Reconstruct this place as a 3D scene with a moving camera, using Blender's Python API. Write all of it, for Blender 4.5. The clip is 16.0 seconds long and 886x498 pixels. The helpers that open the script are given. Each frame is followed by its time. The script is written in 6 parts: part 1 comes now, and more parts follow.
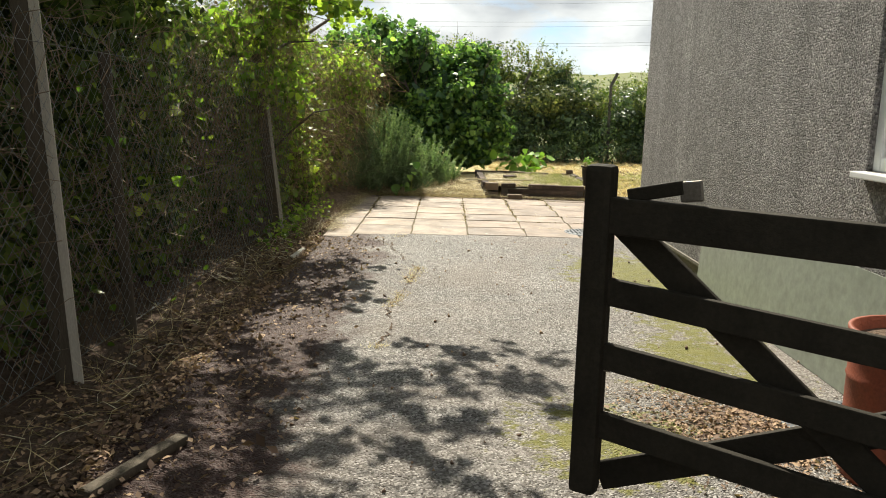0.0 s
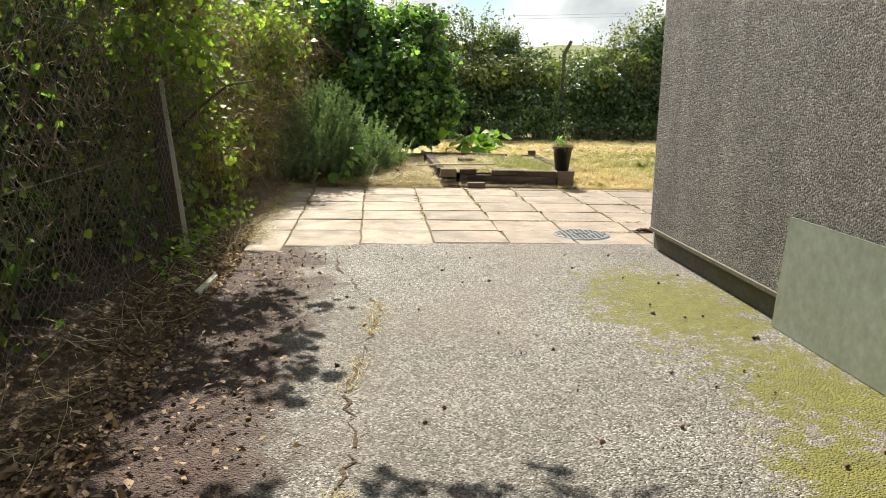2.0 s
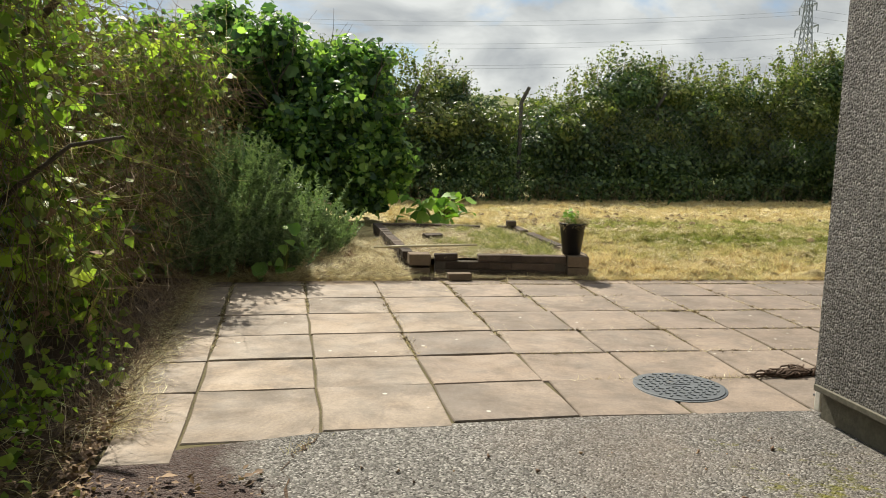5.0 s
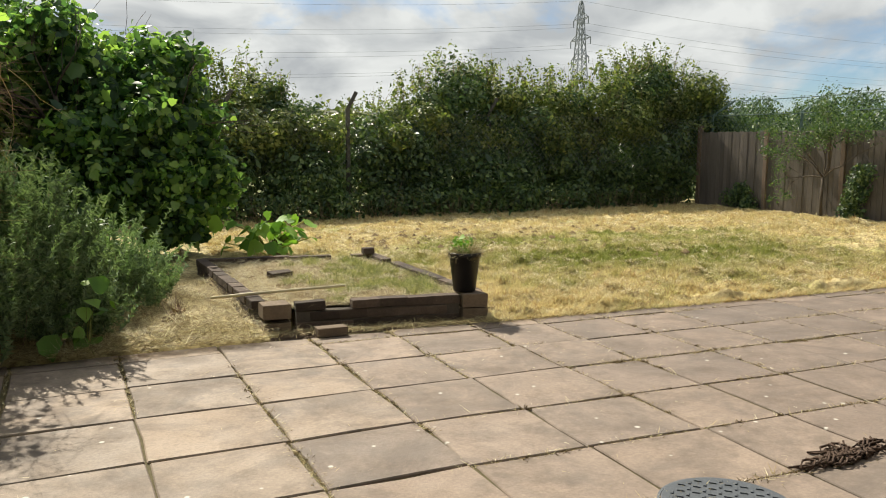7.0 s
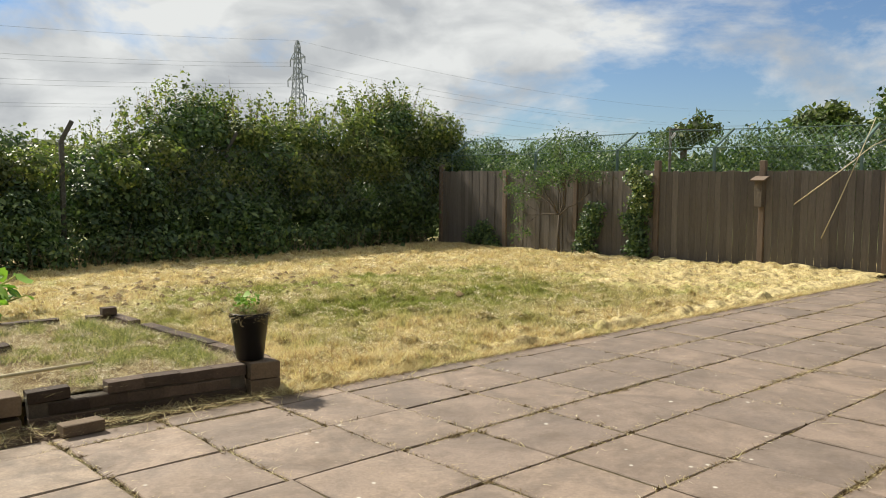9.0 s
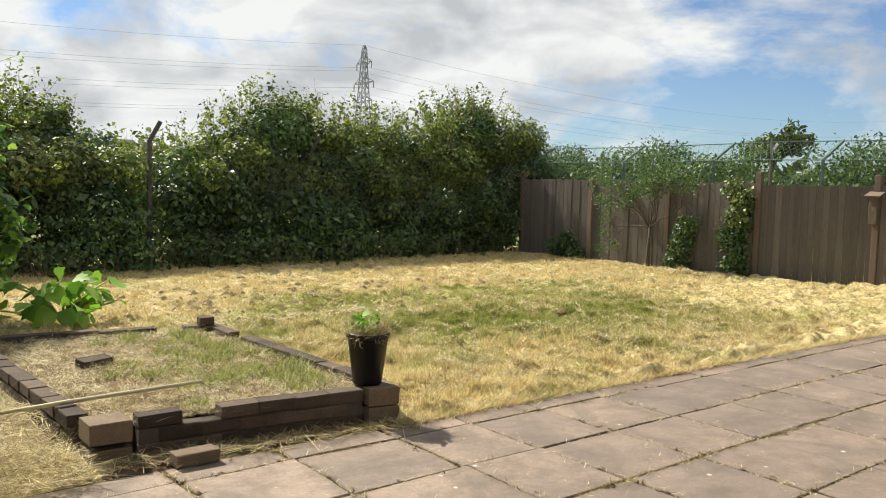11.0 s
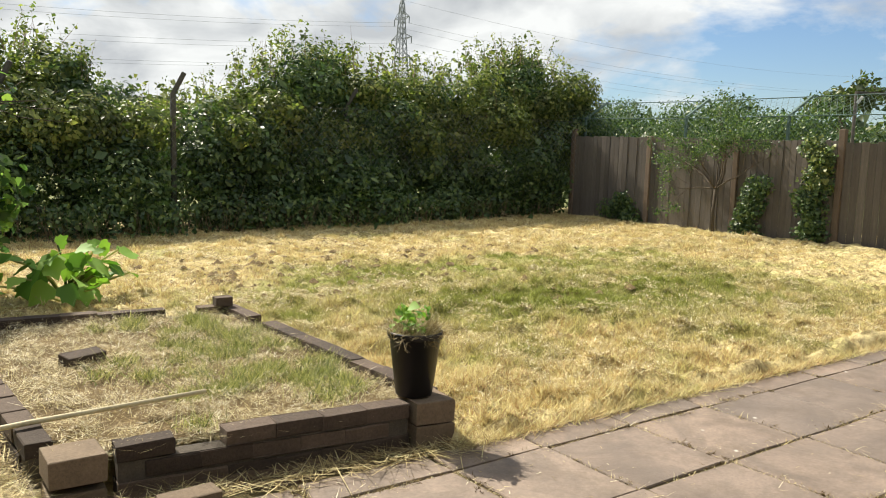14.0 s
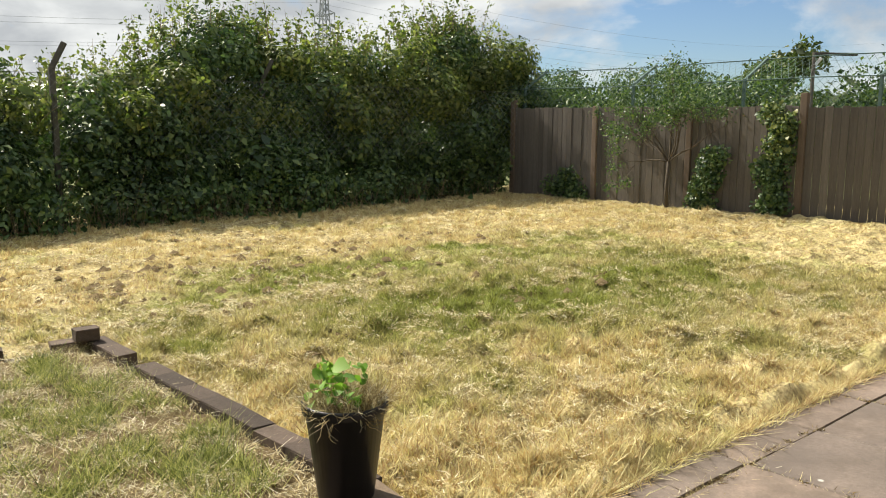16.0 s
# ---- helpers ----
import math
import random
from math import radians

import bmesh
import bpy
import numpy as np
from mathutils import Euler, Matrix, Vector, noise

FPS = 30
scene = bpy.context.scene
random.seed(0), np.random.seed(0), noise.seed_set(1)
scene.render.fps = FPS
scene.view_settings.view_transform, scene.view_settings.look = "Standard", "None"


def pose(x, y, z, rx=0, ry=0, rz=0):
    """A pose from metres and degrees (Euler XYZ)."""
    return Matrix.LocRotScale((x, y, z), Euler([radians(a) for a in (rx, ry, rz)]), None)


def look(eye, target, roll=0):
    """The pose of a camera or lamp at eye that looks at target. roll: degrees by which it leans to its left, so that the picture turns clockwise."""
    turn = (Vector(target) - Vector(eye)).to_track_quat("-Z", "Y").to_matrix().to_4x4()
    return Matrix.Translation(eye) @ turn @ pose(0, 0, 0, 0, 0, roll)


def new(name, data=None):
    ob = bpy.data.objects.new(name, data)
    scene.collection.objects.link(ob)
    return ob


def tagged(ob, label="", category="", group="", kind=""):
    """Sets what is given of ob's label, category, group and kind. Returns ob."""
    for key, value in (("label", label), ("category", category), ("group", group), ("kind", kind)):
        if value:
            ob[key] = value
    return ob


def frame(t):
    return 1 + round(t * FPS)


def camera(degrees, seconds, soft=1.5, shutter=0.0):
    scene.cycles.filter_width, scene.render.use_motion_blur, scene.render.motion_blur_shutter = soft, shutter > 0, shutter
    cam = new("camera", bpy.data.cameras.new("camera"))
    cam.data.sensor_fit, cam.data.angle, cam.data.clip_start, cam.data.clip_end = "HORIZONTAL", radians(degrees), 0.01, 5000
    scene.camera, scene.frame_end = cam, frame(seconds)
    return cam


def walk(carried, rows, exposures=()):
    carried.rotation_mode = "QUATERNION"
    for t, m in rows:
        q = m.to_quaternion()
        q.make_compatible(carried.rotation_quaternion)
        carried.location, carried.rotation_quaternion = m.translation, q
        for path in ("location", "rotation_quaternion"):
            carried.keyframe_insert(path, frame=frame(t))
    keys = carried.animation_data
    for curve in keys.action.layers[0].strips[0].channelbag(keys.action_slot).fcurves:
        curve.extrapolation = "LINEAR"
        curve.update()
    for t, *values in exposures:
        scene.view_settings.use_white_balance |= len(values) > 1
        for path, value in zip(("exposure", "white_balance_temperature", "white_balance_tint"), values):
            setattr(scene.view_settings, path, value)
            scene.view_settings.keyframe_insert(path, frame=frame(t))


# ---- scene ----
cam = camera(57.5, 16.0, soft=1.0)
METRES, EYE, TILT, LEAN, TURN = 11.16, 1.35, 0.0, 0.0, 0.0
ROWS = [
    (0.0, 0.0, 0.0, 0.0, 0.26, -9.9, -1.51),
    (0.5, -0.0066, 0.0458, -0.0009, -0.51, -10.4, -1.97),
    (1.0, -0.0097, 0.0912, -0.0014, -1.43, -10.84, -1.51),
    (1.5, -0.0175, 0.1354, -0.0029, -2.65, -11.66, -0.79),
    (2.0, -0.0215, 0.1818, -0.0033, -4.78, -11.56, -1.04),
    (2.5, -0.0247, 0.2271, -0.001, -4.72, -10.4, -1.29),
    (3.0, -0.0288, 0.2725, -0.0012, -5.39, -10.59, -0.92),
    (3.5, -0.032, 0.318, 0.0006, -6.17, -10.04, -0.74),
    (3.7, -0.0337, 0.3346, 0.0006, -7.11, -9.51, -0.87),
    (5.8, -0.0512, 0.5220, 0.0005, -14.48, -7.92, -0.46),
    (6.0, -0.0523, 0.5368, -0.0005, -16.22, -8.04, -0.09),
    (6.5, -0.0551, 0.5767, -0.0011, -22.31, -8.46, -0.2),
    (7.0, -0.0559, 0.6147, 0.0012, -25.16, -7.25, -0.21),
    (7.5, -0.0549, 0.6467, 0.0008, -33.44, -6.43, -0.03),
    (8.0, -0.0545, 0.6679, 0.0013, -40.54, -5.62, 0.35),
    (8.5, -0.0512, 0.691, 0.0017, -42.51, -4.74, 0.03),
    (8.7, -0.0518, 0.6980, 0.0016, -44.51, -4.59, -0.08),
    (10.8, -0.0499, 0.7674, 0.0048, -44.60, -4.07, -1.70),
    (11.0, -0.0515, 0.77, 0.0043, -40.54, -4.16, -1.65),
    (11.5, -0.0541, 0.7735, 0.0034, -31.67, -4.6, -1.49),
    (12.0, -0.0542, 0.7747, 0.0033, -26.87, -5.0, -1.3),
    (12.5, -0.0493, 0.7778, 0.0015, -25.63, -6.1, -0.68),
    (13.0, -0.038, 0.8028, 0.0005, -26.79, -7.05, -0.07),
    (13.5, -0.0229, 0.8283, 0.0012, -30.27, -7.4, -0.8),
    (14.0, 0.0015, 0.8524, 0.0041, -37.89, -7.21, -1.71),
    (14.5, 0.0161, 0.8792, 0.0031, -41.78, -7.51, -1.39),
    (15.0, 0.0379, 0.9073, 0.0029, -40.61, -7.81, -0.79),
    (15.5, 0.0569, 0.9299, 0.0035, -38.64, -7.76, -0.5),
    (16.0, 0.0746, 0.9491, 0.0012, -42.92, -8.7, -0.31),
]
walk(cam, [(t, pose(0, 0, EYE, TILT, LEAN, TURN) @ pose(METRES * x, METRES * y, METRES * z, 90 + pitch, roll, yaw)) for t, x, y, z, yaw, pitch, roll in ROWS],
     exposures=[(0.0, 1.0, 7050, 5), (0.5, 1.18, 7050, 5), (1.5, 1.14, 7050, 5), (2.5, 1.03, 7050, 5), (3.7, 0.90, 7050, 5), (5.8, 0.50, 7050, 5), (7.0, 0.60, 7050, 6), (8.5, 0.56, 7000, 7), (11.0, 0.76, 7000, 7), (13.3, 0.88, 7000, 7), (16.0, 0.74, 7000, 7)])

# ---- world and sun ----
SUN_EL, SUN_AZ = 47.0, -9.0          # degrees above the ground; degrees from +y towards +x
world = bpy.data.worlds.new("sky")
scene.world = world
world.use_nodes = True
wn, wl = world.node_tree.nodes, world.node_tree.links
sky = wn.new("ShaderNodeTexSky")
sky.sky_type, sky.sun_disc = "NISHITA", False
sky.sun_elevation, sky.sun_rotation = radians(SUN_EL), radians(SUN_AZ)
sky.air_density, sky.dust_density, sky.ozone_density = 1.0, 0.3, 2.5
coord = wn.new("ShaderNodeTexCoord")
split = wn.new("ShaderNodeSeparateXYZ")
wl.new(coord.outputs["Generated"], split.inputs[0])


def wmath(op, a, b):
    n = wn.new("ShaderNodeMath")
    n.operation = op
    for k, v in enumerate((a, b)):
        if isinstance(v, (int, float)):
            n.inputs[k].default_value = v
        else:
            wl.new(v, n.inputs[k])
    return n.outputs[0]


# broken cumulus, flattened towards the horizon
flat = wn.new("ShaderNodeCombineXYZ")
wl.new(split.outputs[0], flat.inputs[0])
wl.new(split.outputs[1], flat.inputs[1])
wl.new(wmath("MULTIPLY", split.outputs[2], 2.1), flat.inputs[2])
cn = wn.new("ShaderNodeTexNoise")
cn.inputs["Scale"].default_value, cn.inputs["Detail"].default_value, cn.inputs["Roughness"].default_value = 3.4, 11.0, 0.58
cn.inputs["Distortion"].default_value = 0.25
wl.new(flat.outputs[0], cn.inputs["Vector"])
cover = wn.new("ShaderNodeValToRGB")
cover.color_ramp.elements[0].position, cover.color_ramp.elements[1].position = 0.40, 0.53
# the cloud thins out towards +x
thin = wmath("MULTIPLY", wmath("SUBTRACT", split.outputs[0], 0.80), 0.95)
wl.new(wmath("SUBTRACT", wmath("ADD", cn.outputs["Fac"], 0.05), wmath("MAXIMUM", thin, 0.0)), cover.inputs[0])
cn2 = wn.new("ShaderNodeTexNoise")
cn2.inputs["Scale"].default_value, cn2.inputs["Detail"].default_value = 7.5, 10.0
cn2.inputs["Distortion"].default_value = 0.4
wl.new(flat.outputs[0], cn2.inputs["Vector"])
cloud = wn.new("ShaderNodeValToRGB")
cloud.color_ramp.elements[0].position, cloud.color_ramp.elements[0].color = 0.36, (3.3, 3.55, 4.0, 1)
cloud.color_ramp.elements[1].position, cloud.color_ramp.elements[1].color = 0.60, (5.5, 5.75, 6.15, 1)
wl.new(cn2.outputs["Fac"], cloud.inputs[0])
mixc = wn.new("ShaderNodeMix")
mixc.data_type = "RGBA"
wl.new(cover.outputs[0], mixc.inputs[0])
deep = wn.new("ShaderNodeMix")
deep.data_type, deep.blend_type = "RGBA", "MULTIPLY"
deep.inputs[0].default_value = 1.0
deep.inputs[7].default_value = (0.52, 0.60, 0.74, 1)
wl.new(sky.outputs[0], deep.inputs[6])
wl.new(deep.outputs[2], mixc.inputs[6])
wl.new(cloud.outputs[0], mixc.inputs[7])
wl.new(mixc.outputs[2], wn["Background"].inputs[0])
wn["Background"].inputs[1].default_value = 0.095
sun = new("sun", bpy.data.lights.new("sun", "SUN"))
sun.data.energy, sun.data.angle, sun.data.color = 5.0, radians(0.6), (1.0, 0.95, 0.87)
az, el = radians(SUN_AZ), radians(SUN_EL)
sun.matrix_world = look((0, 0, 30), Vector((0, 0, 30)) - Vector((math.sin(az) * math.cos(el), math.cos(az) * math.cos(el), math.sin(el))))

# ---- materials ----


class Nodes:
    """A node material with a Principled shader, and short ways to add nodes."""

    def __init__(self, name):
        self.m = bpy.data.materials.new(name)
        self.m.use_nodes = True
        self.t = self.m.node_tree
        self.b = self.t.nodes["Principled BSDF"]
        self.out = self.t.nodes["Material Output"]
        self.co = self.t.nodes.new("ShaderNodeTexCoord").outputs["Object"]
        self.b.inputs["Specular IOR Level"].default_value = 0.35

    def put(self, sock, v):
        if hasattr(v, "is_linked"):
            self.t.links.new(v, sock)
        else:
            sock.default_value = v

    def noise(self, scale, detail=4.0, rough=0.55, vec=None, distort=0.0):
        n = self.t.nodes.new("ShaderNodeTexNoise")
        n.inputs["Scale"].default_value, n.inputs["Detail"].default_value = scale, detail
        n.inputs["Roughness"].default_value, n.inputs["Distortion"].default_value = rough, distort
        self.t.links.new(vec or self.co, n.inputs["Vector"])
        return n.outputs["Fac"]

    def voronoi(self, scale, out="Distance", feature="F1", vec=None):
        n = self.t.nodes.new("ShaderNodeTexVoronoi")
        n.feature = feature
        n.inputs["Scale"].default_value = scale
        self.t.links.new(vec or self.co, n.inputs["Vector"])
        return n.outputs[out]

    def ramp(self, fac, *stops):
        n = self.t.nodes.new("ShaderNodeValToRGB")
        e = n.color_ramp.elements
        while len(e) < len(stops):
            e.new(0.5)
        for k, (p, c) in enumerate(stops):
            e[k].position = p
            e[k].color = (*c, 1) if isinstance(c, tuple) else (c, c, c, 1)
        self.t.links.new(fac, n.inputs[0])
        return n.outputs[0]

    def mix(self, fac, a, b, blend="MIX"):
        n = self.t.nodes.new("ShaderNodeMix")
        n.data_type, n.blend_type = "RGBA", blend
        self.put(n.inputs[0], fac)
        for k, v in ((6, a), (7, b)):
            self.put(n.inputs[k], (*v, 1) if isinstance(v, tuple) else v)
        return n.outputs[2]

    def math(self, op, a, b=0.0, c=None):
        n = self.t.nodes.new("ShaderNodeMath")
        n.operation = op
        self.put(n.inputs[0], a)
        self.put(n.inputs[1], b)
        if c is not None:
            self.put(n.inputs[2], c)
        return n.outputs[0]

    def xyz(self, vec=None):
        n = self.t.nodes.new("ShaderNodeSeparateXYZ")
        self.t.links.new(vec or self.co, n.inputs[0])
        return n.outputs

    def mapped(self, scale=(1, 1, 1), shift=None):
        n = self.t.nodes.new("ShaderNodeMapping")
        n.inputs["Scale"].default_value = scale
        self.t.links.new(self.co, n.inputs["Vector"])
        if shift is not None:
            self.t.links.new(shift, n.inputs["Location"])
        return n.outputs[0]

    def each(self):
        """A random number for each object."""
        return self.t.nodes.new("ShaderNodeObjectInfo").outputs["Random"]

    def island(self):
        return self.t.nodes.new("ShaderNodeNewGeometry").outputs["Random Per Island"]

    def bump(self, height, strength=0.5, distance=0.01):
        n = self.t.nodes.new("ShaderNodeBump")
        n.inputs["Strength"].default_value, n.inputs["Distance"].default_value = strength, distance
        self.t.links.new(height, n.inputs["Height"])
        self.t.links.new(n.outputs[0], self.b.inputs["Normal"])

    def done(self, color, rough=0.85, metal=0.0):
        self.put(self.b.inputs["Base Color"], (*color, 1) if isinstance(color, tuple) else color)
        self.put(self.b.inputs["Roughness"], rough)
        self.b.inputs["Metallic"].default_value = metal
        return self.m


def leaf_material(name, *cols, rough=0.42, trans=0.4, patch=0.7):
    """Leaves: each its own tone, broad patches of lighter and darker growth, some light coming through."""
    k = Nodes(name)
    step = 1.0 / max(1, len(cols) - 1)
    c = k.ramp(k.island(), *[(i * step, col) for i, col in enumerate(cols)])
    c = k.mix(0.55, c, k.ramp(k.noise(patch, 3), (0.3, 0.32), (0.72, 0.85)), "OVERLAY")
    k.b.inputs["Specular IOR Level"].default_value = 0.42
    k.done(c, rough)
    tr = k.t.nodes.new("ShaderNodeBsdfTranslucent")
    k.t.links.new(k.mix(1.0, c, (0.85, 1.0, 0.5), "MULTIPLY"), tr.inputs["Color"])
    mx = k.t.nodes.new("ShaderNodeMixShader")
    mx.inputs[0].default_value = trans
    k.t.links.new(k.b.outputs[0], mx.inputs[1])
    k.t.links.new(tr.outputs[0], mx.inputs[2])
    k.t.links.new(mx.outputs[0], k.out.inputs[0])
    return k.m


def plain_material(name, dark, light, scale=8.0, rough=0.8, bump=0.3, depth=0.004, metal=0.0, stretch=(1, 1, 1), each=0.0):
    """A plain surface with broad stains, fine grain and relief."""
    k = Nodes(name)
    v = k.mapped(stretch, k.math("MULTIPLY", k.each(), 40.0) if each else None)
    c = k.mix(k.noise(scale, 6, 0.65, v), dark, light)
    c = k.mix(0.45, c, k.ramp(k.noise(scale * 9, 4, 0.6, v), (0.3, 0.3), (0.7, 0.7)), "OVERLAY")
    if each:
        c = k.mix(each, c, k.ramp(k.each(), (0.0, 0.12), (1.0, 0.88)), "OVERLAY")
    k.bump(k.math("ADD", k.noise(scale * 12, 4, 0.6, v), k.noise(scale * 2, 3, 0.6, v)), bump, depth)
    return k.done(c, rough, metal)


def tarmac_material():
    """Old drive of exposed aggregate, with moss in patches towards the house and leaf mould along the fence."""
    k = Nodes("driveway_aggregate")
    x, y, _ = k.xyz()
    st = k.voronoi(105.0, "Color")
    tone = k.t.nodes.new("ShaderNodeRGBToBW")
    k.t.links.new(st, tone.inputs[0])
    c = k.ramp(tone.outputs[0], (0.15, (0.05, 0.044, 0.038)), (0.42, (0.140, 0.130, 0.121)), (0.68, (0.25, 0.234, 0.219)), (0.9, (0.45, 0.425, 0.40)))
    broad = k.noise(0.9, 6, 0.62)
    c = k.mix(0.6, c, k.ramp(broad, (0.3, 0.30), (0.7, 0.72)), "OVERLAY")
    c = k.mix(k.ramp(k.noise(0.7, 6, 0.7, None, 0.8), (0.42, 0.0), (0.66, 0.5)), c, (0.21, 0.165, 0.135))
    # moss
    def spot(cx, cy, rx, ry):
        dx = k.math("DIVIDE", k.math("SUBTRACT", x, cx), rx)
        dy = k.math("DIVIDE", k.math("SUBTRACT", y, cy), ry)
        return k.math("SUBTRACT", 1.0, k.math("SQRT", k.math("ADD", k.math("MULTIPLY", dx, dx), k.math("MULTIPLY", dy, dy))))
    near = k.math("MAXIMUM", k.math("MAXIMUM", spot(1.62, 6.7, 0.62, 1.35), spot(1.42, 4.2, 0.42, 0.85)), k.math("MAXIMUM", spot(0.75, 3.2, 0.5, 0.5), spot(1.75, 5.3, 0.5, 0.7)))
    mm = k.math("ADD", k.math("MULTIPLY", near, 0.42), k.math("MULTIPLY", k.noise(3.2, 7, 0.72, None, 0.8), 1.15))
    mm = k.math("ADD", mm, k.math("ADD", k.math("MULTIPLY", k.math("SUBTRACT", k.noise(38, 4, 0.7), 0.5), 0.45), k.math("MULTIPLY", k.math("SUBTRACT", k.noise(11, 5, 0.65), 0.5), 0.9)))
    moss = k.ramp(mm, (0.63, 0.0), (0.78, 0.92))
    mossc = k.mix(k.noise(9, 4), (0.075, 0.078, 0.012), (0.22, 0.205, 0.024))
    c = k.mix(moss, c, mossc)
    # leaf mould and soil spilling over the fence side, ragged
    edge = k.math("ADD", x, k.math("MULTIPLY", k.noise(1.6, 6, 0.7), 1.25))
    mould = k.ramp(k.math("ADD", edge, 0.12), (0.0, 1.0), (0.22, 0.0))
    mould2 = k.math("MULTIPLY", mould, k.math("ADD", 0.55, k.noise(45, 3)))
    c = k.mix(mould2, c, k.mix(k.noise(60, 3), (0.018, 0.010, 0.009), (0.105, 0.055, 0.045)))
    h = k.math("ADD", k.math("MULTIPLY", k.voronoi(105.0), -0.9), k.math("MULTIPLY", k.noise(240, 2), 0.4))
    k.bump(h, 1.0, 0.014)
    return k.done(c, k.ramp(k.noise(30, 3), (0.3, 0.55), (0.7, 0.85)))


def pebbledash_material():
    """Grey render thrown with small stones, streaked by rain."""
    k = Nodes("pebbledash")
    v1, col = k.voronoi(78.0), k.voronoi(78.0, "Color")
    bw = k.t.nodes.new("ShaderNodeRGBToBW")
    k.t.links.new(col, bw.inputs[0])
    c = k.ramp(bw.outputs[0], (0.1, (0.135, 0.126, 0.122)), (0.5, (0.235, 0.22, 0.212)), (0.8, (0.34, 0.32, 0.305)), (0.95, (0.50, 0.475, 0.45)))
    c = k.mix(0.55, c, k.ramp(k.noise(1.3, 6, 0.65), (0.3, 0.34), (0.7, 0.66)), "OVERLAY")
    c = k.mix(0.4, c, k.ramp(k.noise(3.0, 5, 0.6, k.mapped((1, 1, 0.12))), (0.35, 0.32), (0.65, 0.64)), "OVERLAY")
    h = k.math("ADD", k.math("MULTIPLY", v1, -1.3), k.math("ADD", k.math("MULTIPLY", k.voronoi(210.0), -0.5), k.noise(40, 4)))
    k.bump(h, 1.0, 0.014)
    return k.done(c, 0.88)


def lawn_colour(k):
    """Sun-bleached lawn: straw, with green patches and brown thatch, by place."""
    v = k.mapped((1, 1, 0))
    x, y, _ = k.xyz()
    dx = k.math("DIVIDE", k.math("SUBTRACT", x, 5.9), 3.4)
    dy = k.math("DIVIDE", k.math("SUBTRACT", y, 15.0), 2.3)
    mid = k.math("SUBTRACT", 1.0, k.math("ADD", k.math("MULTIPLY", dx, dx), k.math("MULTIPLY", dy, dy)))
    mid = k.math("MAXIMUM", k.math("MULTIPLY", mid, 0.12), -0.09)
    big = k.noise(0.75, 5, 0.62, v, 0.5)
    fine = k.noise(5.5, 4, 0.65, v)
    straw = k.mix(k.noise(2.4, 5, 0.65, v), (0.46, 0.362, 0.148), (0.80, 0.69, 0.395))
    green = k.mix(fine, (0.15, 0.20, 0.035), (0.36, 0.38, 0.085))
    f = k.ramp(k.math("ADD", mid, k.math("ADD", k.math("MULTIPLY", big, 0.7), k.math("MULTIPLY", fine, 0.35))), (0.47, 0.0), (0.66, 0.95))
    return k.mix(f, straw, green)


def lawn_material(name, thatch=0.45):
    k = Nodes(name)
    v = k.mapped((1, 1, 0))
    c = lawn_colour(k)
    c = k.mix(k.ramp(k.noise(9, 5, 0.75, v), (0.45, 0.0), (0.60, 0.8)), c, (0.17, 0.115, 0.05))
    c = k.mix(0.6, c, k.ramp(k.noise(70, 4, 0.7, v), (0.3, 0.22), (0.7, 0.75)), "OVERLAY")
    k.bump(k.math("ADD", k.noise(60, 4, 0.7, v), k.noise(12, 4, 0.6, v)), 0.8, 0.03)
    return k.done(c, 0.9)


def blade_material(name, cols=None):
    k = Nodes(name)
    c = lawn_colour(k) if cols is None else k.ramp(k.island(), *[(i / (len(cols) - 1), q) for i, q in enumerate(cols)])
    c = k.mix(0.75, c, k.ramp(k.island(), (0.0, 0.18), (1.0, 0.82)), "OVERLAY")
    k.done(c, 0.55)
    tr = k.t.nodes.new("ShaderNodeBsdfTranslucent")
    k.t.links.new(c, tr.inputs["Color"])
    mx = k.t.nodes.new("ShaderNodeMixShader")
    mx.inputs[0].default_value = 0.35
    k.t.links.new(k.b.outputs[0], mx.inputs[1])
    k.t.links.new(tr.outputs[0], mx.inputs[2])
    k.t.links.new(mx.outputs[0], k.out.inputs[0])
    return k.m


def slab_material(name, lo, hi):
    k = Nodes(name)
    v = k.mapped((1, 1, 1), k.math("MULTIPLY", k.each(), 60.0))
    c = k.mix(k.noise(2.2, 7, 0.65, v), lo, hi)
    c = k.mix(0.75, c, k.ramp(k.each(), (0.0, (0.41, 0.40, 0.39)), (0.5, (0.49, 0.465, 0.44)), (1.0, (0.56, 0.52, 0.475))), "OVERLAY")
    c = k.mix(0.5, c, k.ramp(k.noise(60, 4, 0.7, v), (0.3, 0.33), (0.7, 0.67)), "OVERLAY")
    c = k.mix(k.ramp(k.noise(3.6, 5, 0.7, v), (0.48, 0.0), (0.68, 0.7)), c, (0.115, 0.088, 0.068))
    c = k.mix(k.ramp(k.noise(1.3, 6, 0.75, v, 1.0), (0.46, 0.0), (0.62, 0.6)), c, (0.115, 0.093, 0.078))
    # pale lichen spots
    c = k.mix(k.ramp(k.math("ADD", k.voronoi(5.0, "Distance", "F1", v), k.math("MULTIPLY", k.noise(8, 2, 0.5, v), 0.10)), (0.085, 0.75), (0.12, 0.0)), c, (0.62, 0.60, 0.54))
    k.bump(k.math("ADD", k.noise(140, 3, 0.6, v), k.noise(14, 5, 0.6, v)), 0.35, 0.006)
    return k.done(c, k.ramp(k.noise(5, 3, 0.5, v), (0.3, 0.62), (0.7, 0.85)))


